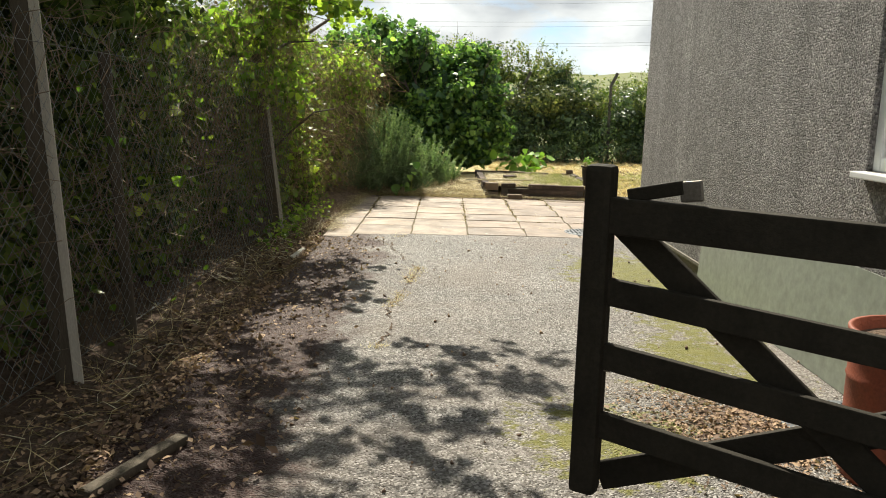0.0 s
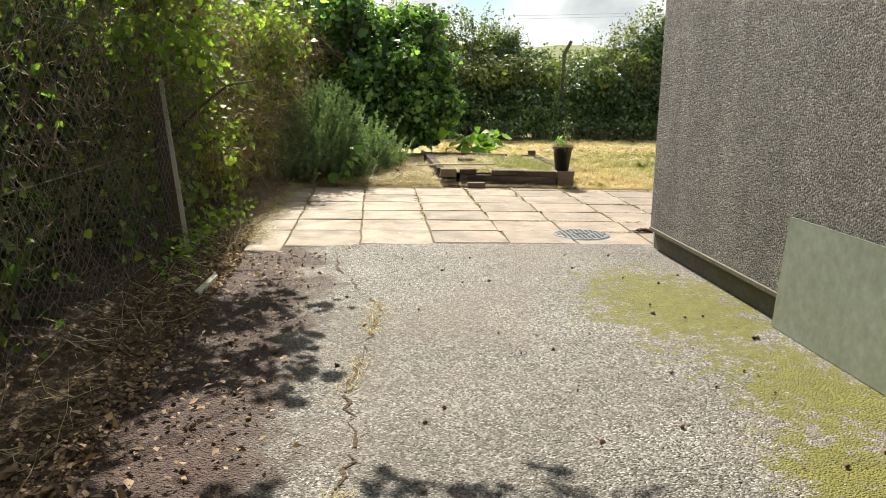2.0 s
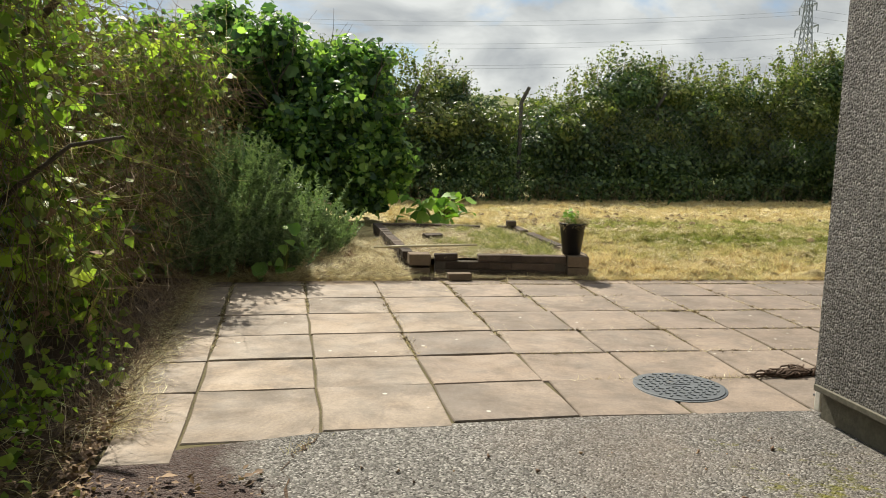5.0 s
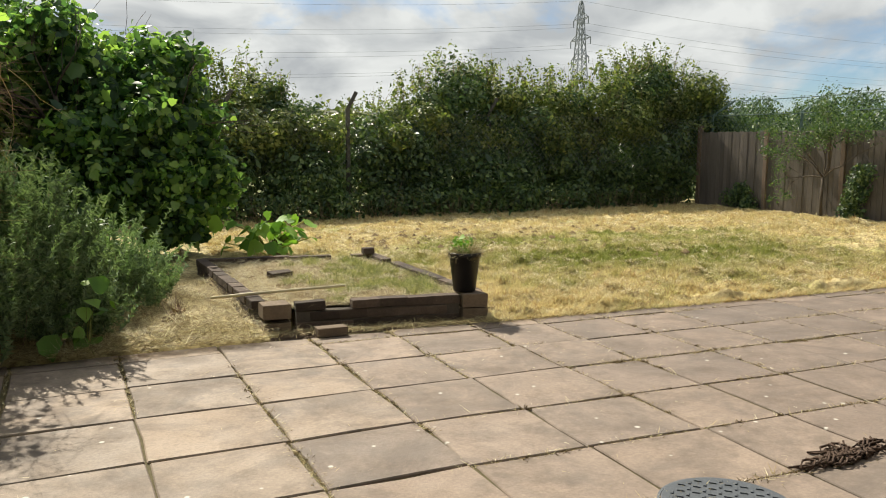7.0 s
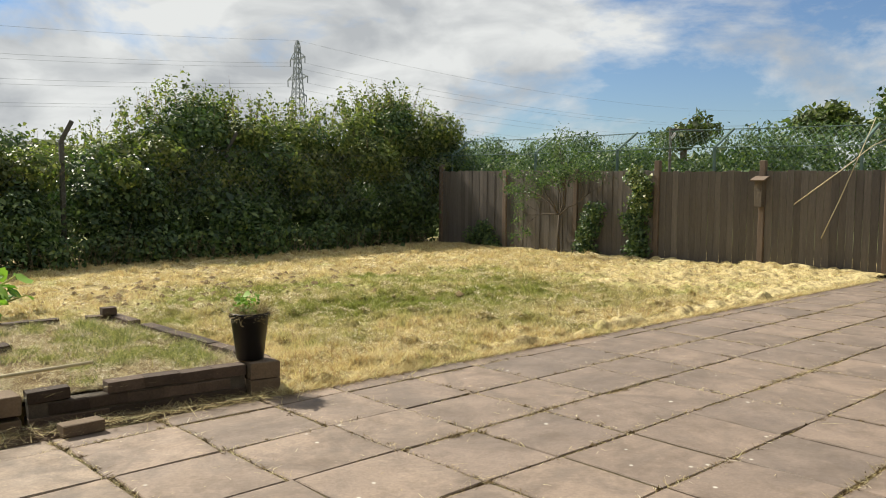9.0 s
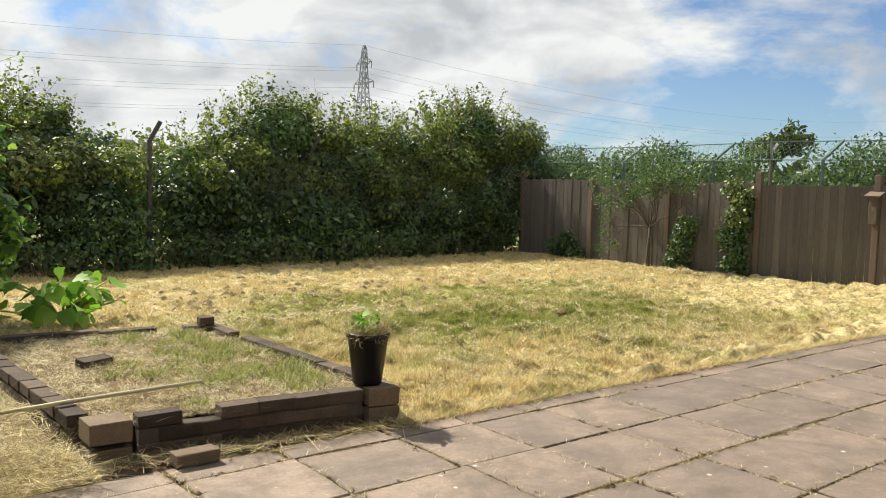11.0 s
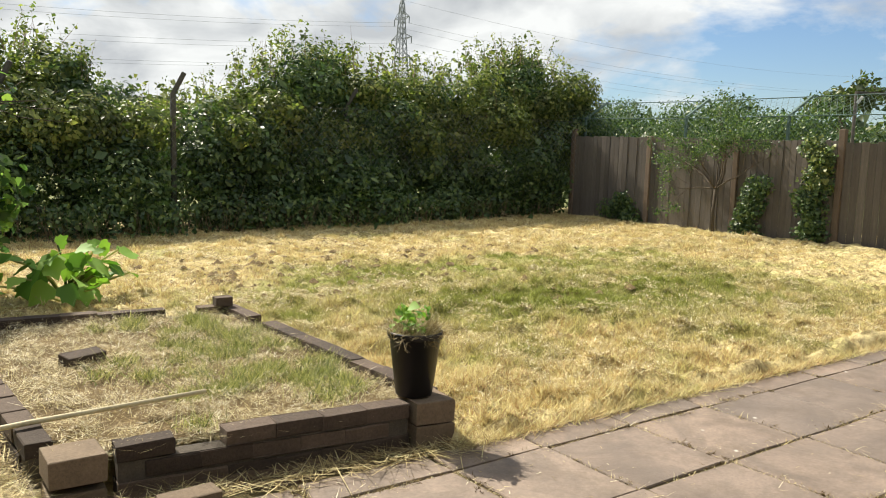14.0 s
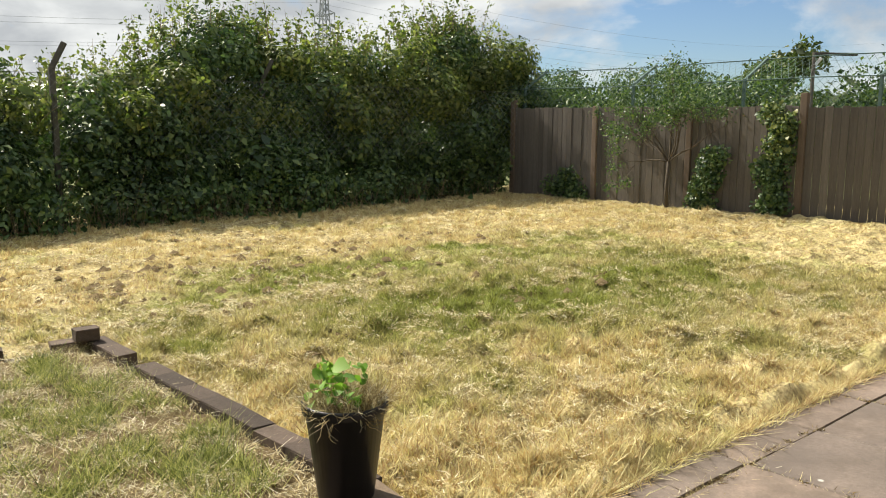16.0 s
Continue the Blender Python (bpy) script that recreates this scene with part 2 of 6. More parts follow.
M = {}
M["drive"] = tarmac_material()
M["dash"] = pebbledash_material()
M["slab"] = slab_material("concrete_slab", (0.155, 0.125, 0.103), (0.41, 0.336, 0.272))
M["greyslab"] = slab_material("weathered_concrete_slab", (0.130, 0.104, 0.089), (0.355, 0.286, 0.236))
M["wornslab"] = slab_material("dirty_concrete_slab", (0.112, 0.091, 0.080), (0.305, 0.245, 0.206))
M["lawn"] = lawn_material("dry_lawn")
M["blade"] = blade_material("lawn_blades")
M["greenblade"] = blade_material("green_grass", [(0.13, 0.17, 0.04), (0.25, 0.285, 0.075), (0.44, 0.43, 0.15)])
M["straw"] = blade_material("dead_straw", [(0.31, 0.232, 0.11), (0.62, 0.51, 0.265), (0.84, 0.745, 0.48)])
M["oldstraw"] = blade_material("old_straw", [(0.20, 0.14, 0.06), (0.44, 0.34, 0.16), (0.68, 0.57, 0.32)])
M["soil"] = plain_material("soil_and_litter", (0.044, 0.029, 0.022), (0.185, 0.122, 0.082), 6, 0.95, 1.0, 0.03)
M["thatch"] = plain_material("brown_thatch", (0.07, 0.045, 0.02), (0.24, 0.17, 0.08), 7, 0.95, 1.0, 0.02)
M["joint"] = plain_material("mossy_joint", (0.04, 0.032, 0.02), (0.15, 0.125, 0.055), 4, 0.95, 0.8, 0.01)
M["field"] = plain_material("field", (0.07, 0.09, 0.025), (0.16, 0.17, 0.06), 0.05, 0.95, 0.4, 0.1)
M["brick"] = plain_material("grey_brown_brick", (0.038, 0.028, 0.023), (0.125, 0.090, 0.068), 9, 0.9, 0.6, 0.006, each=0.6)
M["buff"] = plain_material("buff_block", (0.092, 0.068, 0.048), (0.205, 0.15, 0.102), 9, 0.9, 0.5, 0.005, each=0.35)
M["mortar"] = plain_material("mortar", (0.05, 0.042, 0.034), (0.13, 0.11, 0.09), 14, 0.95, 0.6, 0.005)
M["plinth"] = plain_material("cement_plinth", (0.085, 0.078, 0.06), (0.19, 0.175, 0.14), 4, 0.9, 0.4, 0.006)
M["bead"] = plain_material("corner_bead", (0.55, 0.52, 0.47), (0.78, 0.75, 0.70), 6, 0.7, 0.2, 0.003)
M["gate"] = plain_material("dark_weathered_gate_wood", (0.010, 0.009, 0.007), (0.042, 0.036, 0.027), 7, 0.8, 0.5, 0.004, stretch=(1, 1, 1))
M["gate"].node_tree.nodes["Principled BSDF"].inputs["Specular IOR Level"].default_value = 0.12
M["iron"] = plain_material("weathered_steel", (0.10, 0.09, 0.08), (0.26, 0.23, 0.20), 12, 0.5, 0.3, 0.002, 0.7)
M["post"] = plain_material("old_timber_post", (0.05, 0.04, 0.03), (0.17, 0.14, 0.105), 6, 0.9, 0.6, 0.006, stretch=(6, 6, 0.7))
M["concrete"] = plain_material("concrete_post", (0.13, 0.13, 0.115), (0.30, 0.29, 0.26), 7, 0.92, 0.5, 0.005)
M["darkpost"] = plain_material("dark_concrete_post", (0.05, 0.05, 0.045), (0.12, 0.115, 0.10), 7, 0.92, 0.5, 0.005)
M["palewood"] = plain_material("pale_split_batten", (0.42, 0.39, 0.33), (0.66, 0.61, 0.53), 9, 0.85, 0.4, 0.003, stretch=(6, 6, 0.7))
M["wire"] = plain_material("galvanised_wire", (0.30, 0.32, 0.32), (0.50, 0.52, 0.52), 30, 0.4, 0.0, 0.001, 0.8)
M["dullwire"] = plain_material("dull_old_wire", (0.09, 0.09, 0.08), (0.20, 0.20, 0.18), 30, 0.6, 0.0, 0.001, 0.3)
M["palewire"] = plain_material("old_zinc_wire", (0.16, 0.18, 0.19), (0.32, 0.35, 0.36), 30, 0.45, 0.0, 0.001, 0.25)
M["greenwire"] = plain_material("green_coated_wire", (0.06, 0.11, 0.095), (0.12, 0.18, 0.155), 30, 0.45, 0.0, 0.001)
M["fence"] = plain_material("weathered_fence_board", (0.076, 0.067, 0.059), (0.168, 0.147, 0.128), 2.5, 0.88, 0.5, 0.004, stretch=(9, 9, 0.5), each=0.28)
M["newwood"] = plain_material("brown_fence_post", (0.115, 0.084, 0.064), (0.215, 0.162, 0.122), 4, 0.85, 0.4, 0.004, stretch=(8, 8, 0.6), each=0.3)
M["pot"] = plain_material("black_plastic", (0.005, 0.005, 0.006), (0.010, 0.010, 0.012), 20, 0.38, 0.1, 0.001)
M["rust"] = plain_material("rusty_red_drum", (0.13, 0.028, 0.015), (0.27, 0.07, 0.035), 9, 0.6, 0.4, 0.003)
M["sheet"] = plain_material("frosted_plastic_sheet", (0.20, 0.225, 0.185), (0.30, 0.33, 0.275), 2, 0.35, 0.1, 0.002)
M["rope"] = plain_material("old_brown_rope", (0.045, 0.028, 0.020), (0.13, 0.082, 0.058), 60, 0.9, 0.9, 0.004)
M["cover"] = plain_material("grey_cast_cover", (0.06, 0.067, 0.076), (0.13, 0.142, 0.158), 10, 0.55, 0.3, 0.002, 0.3)
M["white"] = plain_material("white_window_plastic", (0.72, 0.72, 0.71), (0.82, 0.82, 0.81), 3, 0.35, 0.05, 0.001)
M["bark"] = plain_material("bark", (0.05, 0.04, 0.03), (0.16, 0.13, 0.10), 12, 0.9, 0.9, 0.01, stretch=(2, 2, 0.5))
M["twig"] = plain_material("dry_twig", (0.14, 0.095, 0.065), (0.40, 0.30, 0.205), 10, 0.85, 0.3, 0.003)
M["cane"] = plain_material("pale_pole", (0.42, 0.36, 0.22), (0.62, 0.55, 0.37), 10, 0.6, 0.3, 0.002)
M["steel"] = plain_material("pylon_steel", (0.22, 0.24, 0.26), (0.32, 0.34, 0.36), 0.4, 0.6, 0.0, 0.001, 0.3)
M["roof"] = plain_material("roof_tile", (0.10, 0.06, 0.05), (0.20, 0.13, 0.10), 3, 0.9, 0.4, 0.01)
M["plaster"] = plain_material("inside_plaster", (0.55, 0.53, 0.50), (0.68, 0.66, 0.62), 2, 0.9, 0.1, 0.002)
M["glass"] = Nodes("window_glass").done((0.9, 0.95, 0.95), 0.02)
M["glass"].node_tree.nodes["Principled BSDF"].inputs["Transmission Weight"].default_value = 1.0
M["hedge"] = leaf_material("hedge_leaves", (0.026, 0.054, 0.026), (0.052, 0.096, 0.038), (0.095, 0.155, 0.054), (0.17, 0.225, 0.075), trans=0.38)
M["hedgelight"] = leaf_material("bramble_leaves", (0.055, 0.085, 0.028), (0.105, 0.145, 0.045), (0.195, 0.225, 0.070), (0.33, 0.34, 0.12), trans=0.52)
M["ivy"] = leaf_material("ivy_leaves", (0.034, 0.062, 0.022), (0.072, 0.115, 0.031), (0.126, 0.178, 0.046), (0.231, 0.273, 0.062), trans=0.45)
M["lime"] = leaf_material("lime_green_leaves", (0.095, 0.158, 0.034), (0.190, 0.288, 0.054), (0.316, 0.428, 0.075), (0.506, 0.558, 0.129), trans=0.68)
M["fig"] = leaf_material("fig_leaves", (0.042, 0.088, 0.048), (0.080, 0.155, 0.064), (0.175, 0.290, 0.092), (0.34, 0.46, 0.13), rough=0.36, trans=0.64)
M["rosemary"] = leaf_material("rosemary_needles", (0.115, 0.165, 0.090), (0.205, 0.280, 0.150), (0.30, 0.385, 0.200), rough=0.55, trans=0.30)
M["squash"] = leaf_material("broad_vegetable_leaves", (0.093, 0.202, 0.031), (0.186, 0.341, 0.054), (0.310, 0.465, 0.093), rough=0.6, trans=0.4)
M["dead"] = leaf_material("dead_leaves", (0.085, 0.050, 0.034), (0.215, 0.135, 0.088), (0.42, 0.29, 0.185), rough=0.8, trans=0.15)
M["far"] = leaf_material("far_tree_leaves", (0.046, 0.070, 0.025), (0.085, 0.116, 0.037), (0.155, 0.178, 0.062), patch=0.2)

# ---- ways of building ----


def link(name, bm, material, parent=None, label="", smooth=False):
    me = bpy.data.meshes.new(name)
    bm.to_mesh(me)
    bm.free()
    if material:
        me.materials.append(M[material])
    if smooth:
        me.polygons.foreach_set("use_smooth", [True] * len(me.polygons))
    ob = new(name, me)
    if parent is not None:
        ob.parent = parent
    if label:
        ob["label"] = label
    return ob


def part(name, bm, material, parent, label="", smooth=False):
    return link(name, bm, material, parent, label, smooth)


def empty(name, at, label, category, group="", kind=""):
    ob = new(name)
    ob.empty_display_size = 0.1
    ob.location = at
    bpy.context.view_layer.update()
    return tagged(ob, label, category, group, kind)


def under(ob, parent):
    """Puts a mesh that was made in world places under a thing that has a place of its own."""
    ob.parent = parent
    ob.matrix_parent_inverse = Matrix.Translation(-parent.location)
    return ob


def wpart(name, bm, material, parent, label="", smooth=False):
    return under(link(name, bm, material, None, label, smooth), parent)


def box(bm, x0, x1, y0, y1, z0, z1, bevel=0.0, m=None):
    r = bmesh.ops.create_cube(bm, size=1.0)
    vs = r["verts"]
    bmesh.ops.scale(bm, vec=(x1 - x0, y1 - y0, z1 - z0), verts=vs)
    bmesh.ops.translate(bm, vec=((x0 + x1) / 2, (y0 + y1) / 2, (z0 + z1) / 2), verts=vs)
    if bevel:
        es = list({e for v in vs for e in v.link_edges})
        out = bmesh.ops.bevel(bm, geom=es, offset=bevel, segments=2, affect="EDGES", profile=0.6)
        vs = list({v for f in out["faces"] for v in f.verts} | {v for v in vs if v.is_valid})
    if m is not None:
        bmesh.ops.transform(bm, matrix=m, verts=vs)
    return vs


def beam(bm, a, b, w, h, bevel=0.004):
    """A squared bar from a to b, w wide and h deep."""
    a, b = Vector(a), Vector(b)
    d = b - a
    q = d.to_track_quat("X", "Z").to_matrix().to_4x4()
    box(bm, 0, d.length, -w / 2, w / 2, -h / 2, h / 2, bevel, Matrix.Translation(a) @ q)


def tube(bm, pts, radii, n=6):
    """A tapered tube through points."""
    rings = []
    pts = [Vector(p) for p in pts]
    for i, p in enumerate(pts):
        d = (pts[min(i + 1, len(pts) - 1)] - pts[max(i - 1, 0)]).normalized()
        s = d.orthogonal().normalized()
        t = d.cross(s)
        r = radii[i] if isinstance(radii, (list, tuple)) else radii
        rings.append([bm.verts.new(p + (s * math.cos(2 * math.pi * k / n) + t * math.sin(2 * math.pi * k / n)) * r) for k in range(n)])
    for a, b in zip(rings, rings[1:]):
        for k in range(n):
            bm.faces.new((a[k], a[(k + 1) % n], b[(k + 1) % n], b[k]))
    bm.faces.new(rings[0][::-1])
    bm.faces.new(rings[-1])


def turned(bm, profile, n=32, centre=(0, 0, 0)):
    """A turned body from (radius, height) pairs."""
    rings = []
    for r, z in profile:
        rings.append([bm.verts.new((centre[0] + r * math.cos(2 * math.pi * k / n), centre[1] + r * math.sin(2 * math.pi * k / n), centre[2] + z)) for k in range(n)])
    for a, b in zip(rings, rings[1:]):
        for k in range(n):
            bm.faces.new((a[k], a[(k + 1) % n], b[(k + 1) % n], b[k]))
    bm.faces.new(rings[0][::-1])
    bm.faces.new(rings[-1])


def soup(name, V, F, material, parent=None, label="", smooth=False):
    """A mesh from arrays of places and triangles or quads."""
    me = bpy.data.meshes.new(name)
    nv, nf, k = len(V), len(F), F.shape[1]
    me.vertices.add(nv)
    me.vertices.foreach_set("co", np.asarray(V, dtype=np.float32).ravel())
    me.loops.add(nf * k)
    me.loops.foreach_set("vertex_index", np.asarray(F, dtype=np.int32).ravel())
    me.polygons.add(nf)
    me.polygons.foreach_set("loop_start", np.arange(0, nf * k, k, dtype=np.int32))
    if smooth:
        me.polygons.foreach_set("use_smooth", np.ones(nf, dtype=bool))
    me.update(calc_edges=True)
    me.materials.append(M[material])
    ob = new(name, me)
    if parent is not None:
        under(ob, parent)
    if label:
        ob["label"] = label
    return ob


def unit(a):
    return a / np.maximum(np.linalg.norm(a, axis=1, keepdims=True), 1e-9)


# leaf outlines: half width against length, and the triangles of one leaf
POINTED = (np.array([[0, 0, 0], [-0.30, 0.42, 0.07], [0.30, 0.42, 0.07], [0, 1.0, -0.08]], float), np.array([[0, 3, 1], [0, 2, 3]]))
WIDE = (np.array([[0, 0, 0], [-0.45, 0.40, 0.09], [0.45, 0.40, 0.09], [0, 1.0, -0.08]], float), np.array([[0, 3, 1], [0, 2, 3]]))
NARROW = (np.array([[-0.05, 0, 0], [0.05, 0, 0], [0, 1.0, 0.03]], float), np.array([[0, 1, 2]]))
BROAD = (np.array([[0, 0, 0], [-0.40, 0.12, 0.05], [-0.46, 0.48, 0.10], [0, 1.0, -0.12], [0.46, 0.48, 0.10], [0.40, 0.12, 0.05], [0, 0.5, 0.0]], float),
         np.array([[6, 1, 0], [6, 2, 1], [6, 3, 2], [6, 4, 3], [6, 5, 4], [6, 0, 5]]))
LOBED = (np.array([[0, 0, 0], [-0.34, 0.02, 0.03], [-0.50, 0.34, 0.06], [-0.37, 0.46, 0.04], [-0.38, 0.72, 0.03], [-0.20, 0.78, 0.02], [0, 1.05, -0.12],
                   [0.20, 0.78, 0.02], [0.38, 0.72, 0.03], [0.37, 0.46, 0.04], [0.50, 0.34, 0.06], [0.34, 0.02, 0.03], [0, 0.36, -0.02]], float),
         np.array([[12, i + 1, i] for i in range(0, 11)] + [[12, 0, 11]]))


def leaves(name, P, N, size, material, rng, parent=None, shape=POINTED, wild=0.8, droop=0.25, vary=0.35, label="", along=None):
    """Leaves at places P that face roughly along N."""
    n = len(P)
    nor = unit(N + rng.normal(size=(n, 3)) * wild)
    if along is None:
        tip = rng.normal(size=(n, 3))
        tip[:, 2] -= droop * 2
    else:
        tip = along + rng.normal(size=(n, 3)) * 0.25
    tip = unit(tip - nor * np.sum(tip * nor, axis=1, keepdims=True))
    side = np.cross(tip, nor)
    s = (size * np.exp(rng.normal(size=n) * vary))[:, None, None] if not isinstance(size, np.ndarray) else size[:, None, None]
    L, T = shape
    V = P[:, None, :] + s * (L[None, :, 0:1] * side[:, None, :] + L[None, :, 1:2] * tip[:, None, :] + L[None, :, 2:3] * nor[:, None, :])
    F = (np.arange(n) * len(L))[:, None, None] + T[None]
    return soup(name, V.reshape(-1, 3), F.reshape(-1, 3), material, parent, label)


def cloud_points(rng, blobs, per_m2, inner=0.4, rough=0.22):
    """Places and outward directions in the outer layer of overlapping uneven lumps (x, y, z, rx, ry, rz)."""
    Ps, Ns = [], []
    for x, y, z, rx, ry, rz in blobs:
        area = 4 * math.pi * ((rx * ry) ** 1.6 / 3 + (rx * rz) ** 1.6 / 3 + (ry * rz) ** 1.6 / 3) ** (1 / 1.6)
        n = max(12, int(area * per_m2))
        d = unit(rng.normal(size=(n, 3)))
        a, b, c = rng.uniform(0, 6.28, 3)
        lump = 1 + rough * (np.sin(d[:, 0] * 5 + a) * np.sin(d[:, 1] * 5 + b) + 0.6 * np.sin(d[:, 2] * 9 + c) * np.sin(d[:, 0] * 8 + b))
        r = (1 - inner * rng.random(n) ** 1.7) * lump * np.where(rng.random(n) < 0.06, 1.0 + 0.25 * rng.random(n), 1.0)
        Ps.append(np.array([x, y, z]) + d * r[:, None] * np.array([rx, ry, rz]))
        Ns.append(unit(d / np.array([rx, ry, rz])))
    P, N = np.concatenate(Ps), np.concatenate(Ns)
    keep = P[:, 2] > 0.03
    return P[keep], N[keep]


def branch_mesh(bm, rng, start, direction, length, radius, depth, n=5, up=0.12, spread=0.7):
    """A forking limb; returns the ends of its twigs."""
    p, d = Vector(start), Vector(direction).normalized()
    pts, rad, ends = [p.copy()], [radius], []
    steps = 5
    for i in range(steps):
        d = (d + Vector(rng.normal(size=3)) * 0.16 + Vector((0, 0, up))).normalized()
        p = p + d * length / steps
        pts.append(p.copy())
        rad.append(radius * (1 - 0.55 * (i + 1) / steps))
    tube(bm, pts, rad, n)
    if depth:
        for k in range(3 if depth > 1 else 4):
            i = int(rng.integers(2, steps + 1))
            side = Vector(rng.normal(size=3)).normalized()
            ends += branch_mesh(bm, rng, pts[i], d + side * spread, length * rng.uniform(0.5, 0.72), rad[i] * 0.65, depth - 1, max(3, n - 1), up, spread)
    else:
        ends.append(p)
    return ends


def sprigs(name, rng, bases, dirs, length, radius, material, parent, n=3, wander=0.2, label=""):
    """Many thin bent stems as one mesh."""
    m = len(bases)
    k = 4
    P = bases.copy()
    D = unit(dirs)
    ring = []
    L = length * rng.uniform(0.6, 1.3, m)
    for i in range(k + 1):
        s = unit(np.cross(D, np.array([0.31, 0.77, 0.55])))
        t = np.cross(D, s)
        r = radius * (1 - 0.8 * i / k)
        ring.append(np.stack([P + (s * math.cos(2.0944 * j) + t * math.sin(2.0944 * j)) * r for j in range(3)], axis=1))
        P = P + D * (L / k)[:, None]
        D = unit(D + rng.normal(size=(m, 3)) * wander)
    V = np.stack(ring, axis=1)                      # m, k+1, 3, xyz
    base = np.arange(m)[:, None, None] * (k + 1) * 3
    quad = []
    for i in range(k):
        for j in range(3):
            quad.append([i * 3 + j, i * 3 + (j + 1) % 3, (i + 1) * 3 + (j + 1) % 3, (i + 1) * 3 + j])
    F = base + np.array(quad)[None]
    return soup(name, V.reshape(-1, 3), F.reshape(-1, 4), material, parent, label)


def chain_link(name, a, b, z0, z1, parent, material, cell=0.06, gauge=0.0017, lean=0.0, rng=None, sag=0.0):
    """Woven wire from a to b (plan), as upright zigzag wires; lean pushes its top sideways."""
    a, b = np.array(a, float), np.array(b, float)
    d = (b - a) / np.linalg.norm(b - a)
    side = np.array([-d[1], d[0]])
    n = int(np.linalg.norm(b - a) / cell)
    m = int((z1 - z0) / cell * 1.0)
    j = np.arange(m + 1)
    V, F = [], []
    for i in range(n):
        s = (i + ((j % 2) - 0.5) * 1.06 * (1 if i % 2 else -1)) * cell + cell / 2
        z = z0 + j * (z1 - z0) / m
        off = lean * j / m + sag * np.sin(s * 1.3) * np.sin(j / m * 3.1)
        xy = a + d * s[:, None] + side * off[:, None]
        c = np.column_stack([xy, z])
        tri = []
        for q in range(3):
            an = 2.0944 * q
            tri.append(c + np.array([side[0] * math.cos(an), side[1] * math.cos(an), 0]) * gauge + np.array([d[0], d[1], 0]) * math.sin(an) * gauge)
        V.append(np.stack(tri, axis=1).reshape(-1, 3))
    V = np.concatenate(V)
    quad = []
    for r in range(m):
        for q in range(3):
            quad.append([r * 3 + q, r * 3 + (q + 1) % 3, (r + 1) * 3 + (q + 1) % 3, (r + 1) * 3 + q])
    F = (np.arange(n) * (m + 1) * 3)[:, None, None] + np.array(quad)[None]
    return soup(name, V, F.reshape(-1, 4), material, parent)


def grass(name, rng, P, height, width, material, parent=None, lean=0.5, label=""):
    n = len(P)
    a = rng.uniform(0, 2 * math.pi, n)
    h = (height if isinstance(height, np.ndarray) else np.full(n, height)) * np.exp(rng.normal(size=n) * 0.35)
    w = (width if isinstance(width, np.ndarray) else np.full(n, width))
    off = rng.normal(size=(n, 2)) * lean * h[:, None]
    side = np.column_stack([np.cos(a), np.sin(a), np.zeros(n)]) * w[:, None]
    tip = P + np.column_stack([off, h])
    V = np.stack([P - side, P + side, tip], axis=1)
    return soup(name, V.reshape(-1, 3), np.arange(3 * n).reshape(-1, 3), material, parent, label)


# ---- ground, drive, patio, lawn ----
HOUSE_X, HOUSE_Y = 2.07, 8.53


RELIEF = np.random.default_rng(7).random((256, 256))


def value_noise(x, y):
    """Smooth random field with one knot a unit."""
    i, j = np.floor(x).astype(int), np.floor(y).astype(int)
    u, v = x - i, y - j
    u, v = u * u * (3 - 2 * u), v * v * (3 - 2 * v)
    g = lambda a, b: RELIEF[a % 256, b % 256]
    return (g(i, j) * (1 - u) + g(i + 1, j) * u) * (1 - v) + (g(i, j + 1) * (1 - u) + g(i + 1, j + 1) * u) * v


def lump(x, y):
    """Uneven tussocks a hand or two across."""
    a, b = value_noise(x * 6.3, y * 6.3), value_noise(x * 13.1 + 40, y * 13.1 + 9)
    far = np.interp(y, [15.0, 19.0], [1.0, 0.4])
    return far * (0.105 * np.maximum(0.0, a - 0.42) * (0.5 + value_noise(x * 0.9 + 5, y * 0.9)) + 0.042 * (b - 0.5))


def lawn_height(x, y):
    edge = 12.40 - 0.045 * np.maximum(0.0, x - 0.3)
    drop = np.clip((y - edge + 0.04) / 0.10, 0, 1)
    drop = np.where((x < 2.34) & (y < 12.9), 0.0, drop)
    return -0.03 + 0.03 * drop + drop * 0.035 + 0.016 * drop * np.sin(x * 11 + 2 * np.sin(y * 5)) * np.sin(y * 12 + 2 * np.sin(x * 6)) + drop * lump(x, y) + 0.010 * np.sin(x * 1.7 + y * 0.6) * np.sin(y * 1.3) + 0.008 * np.sin(x * 4.1) * np.sin(y * 3.7 + 1)


def build_ground():
    bm = bmesh.new()
    xs = [-2500, -700, -200, -60, -20, -8, 0, 8, 16, 30, 70, 200, 700, 2500]
    grid = [[bm.verts.new((x, y, -0.06 if abs(x) < 300 and abs(y) < 300 else -2.0)) for x in xs] for y in xs]
    for r, q in zip(grid, grid[1:]):
        for k in range(len(xs) - 1):
            bm.faces.new((r[k], r[k + 1], q[k + 1], q[k]))
    tagged(link("ground", bm, "field"), "rough green field ground reaching the horizon", "ground", kind="structure")


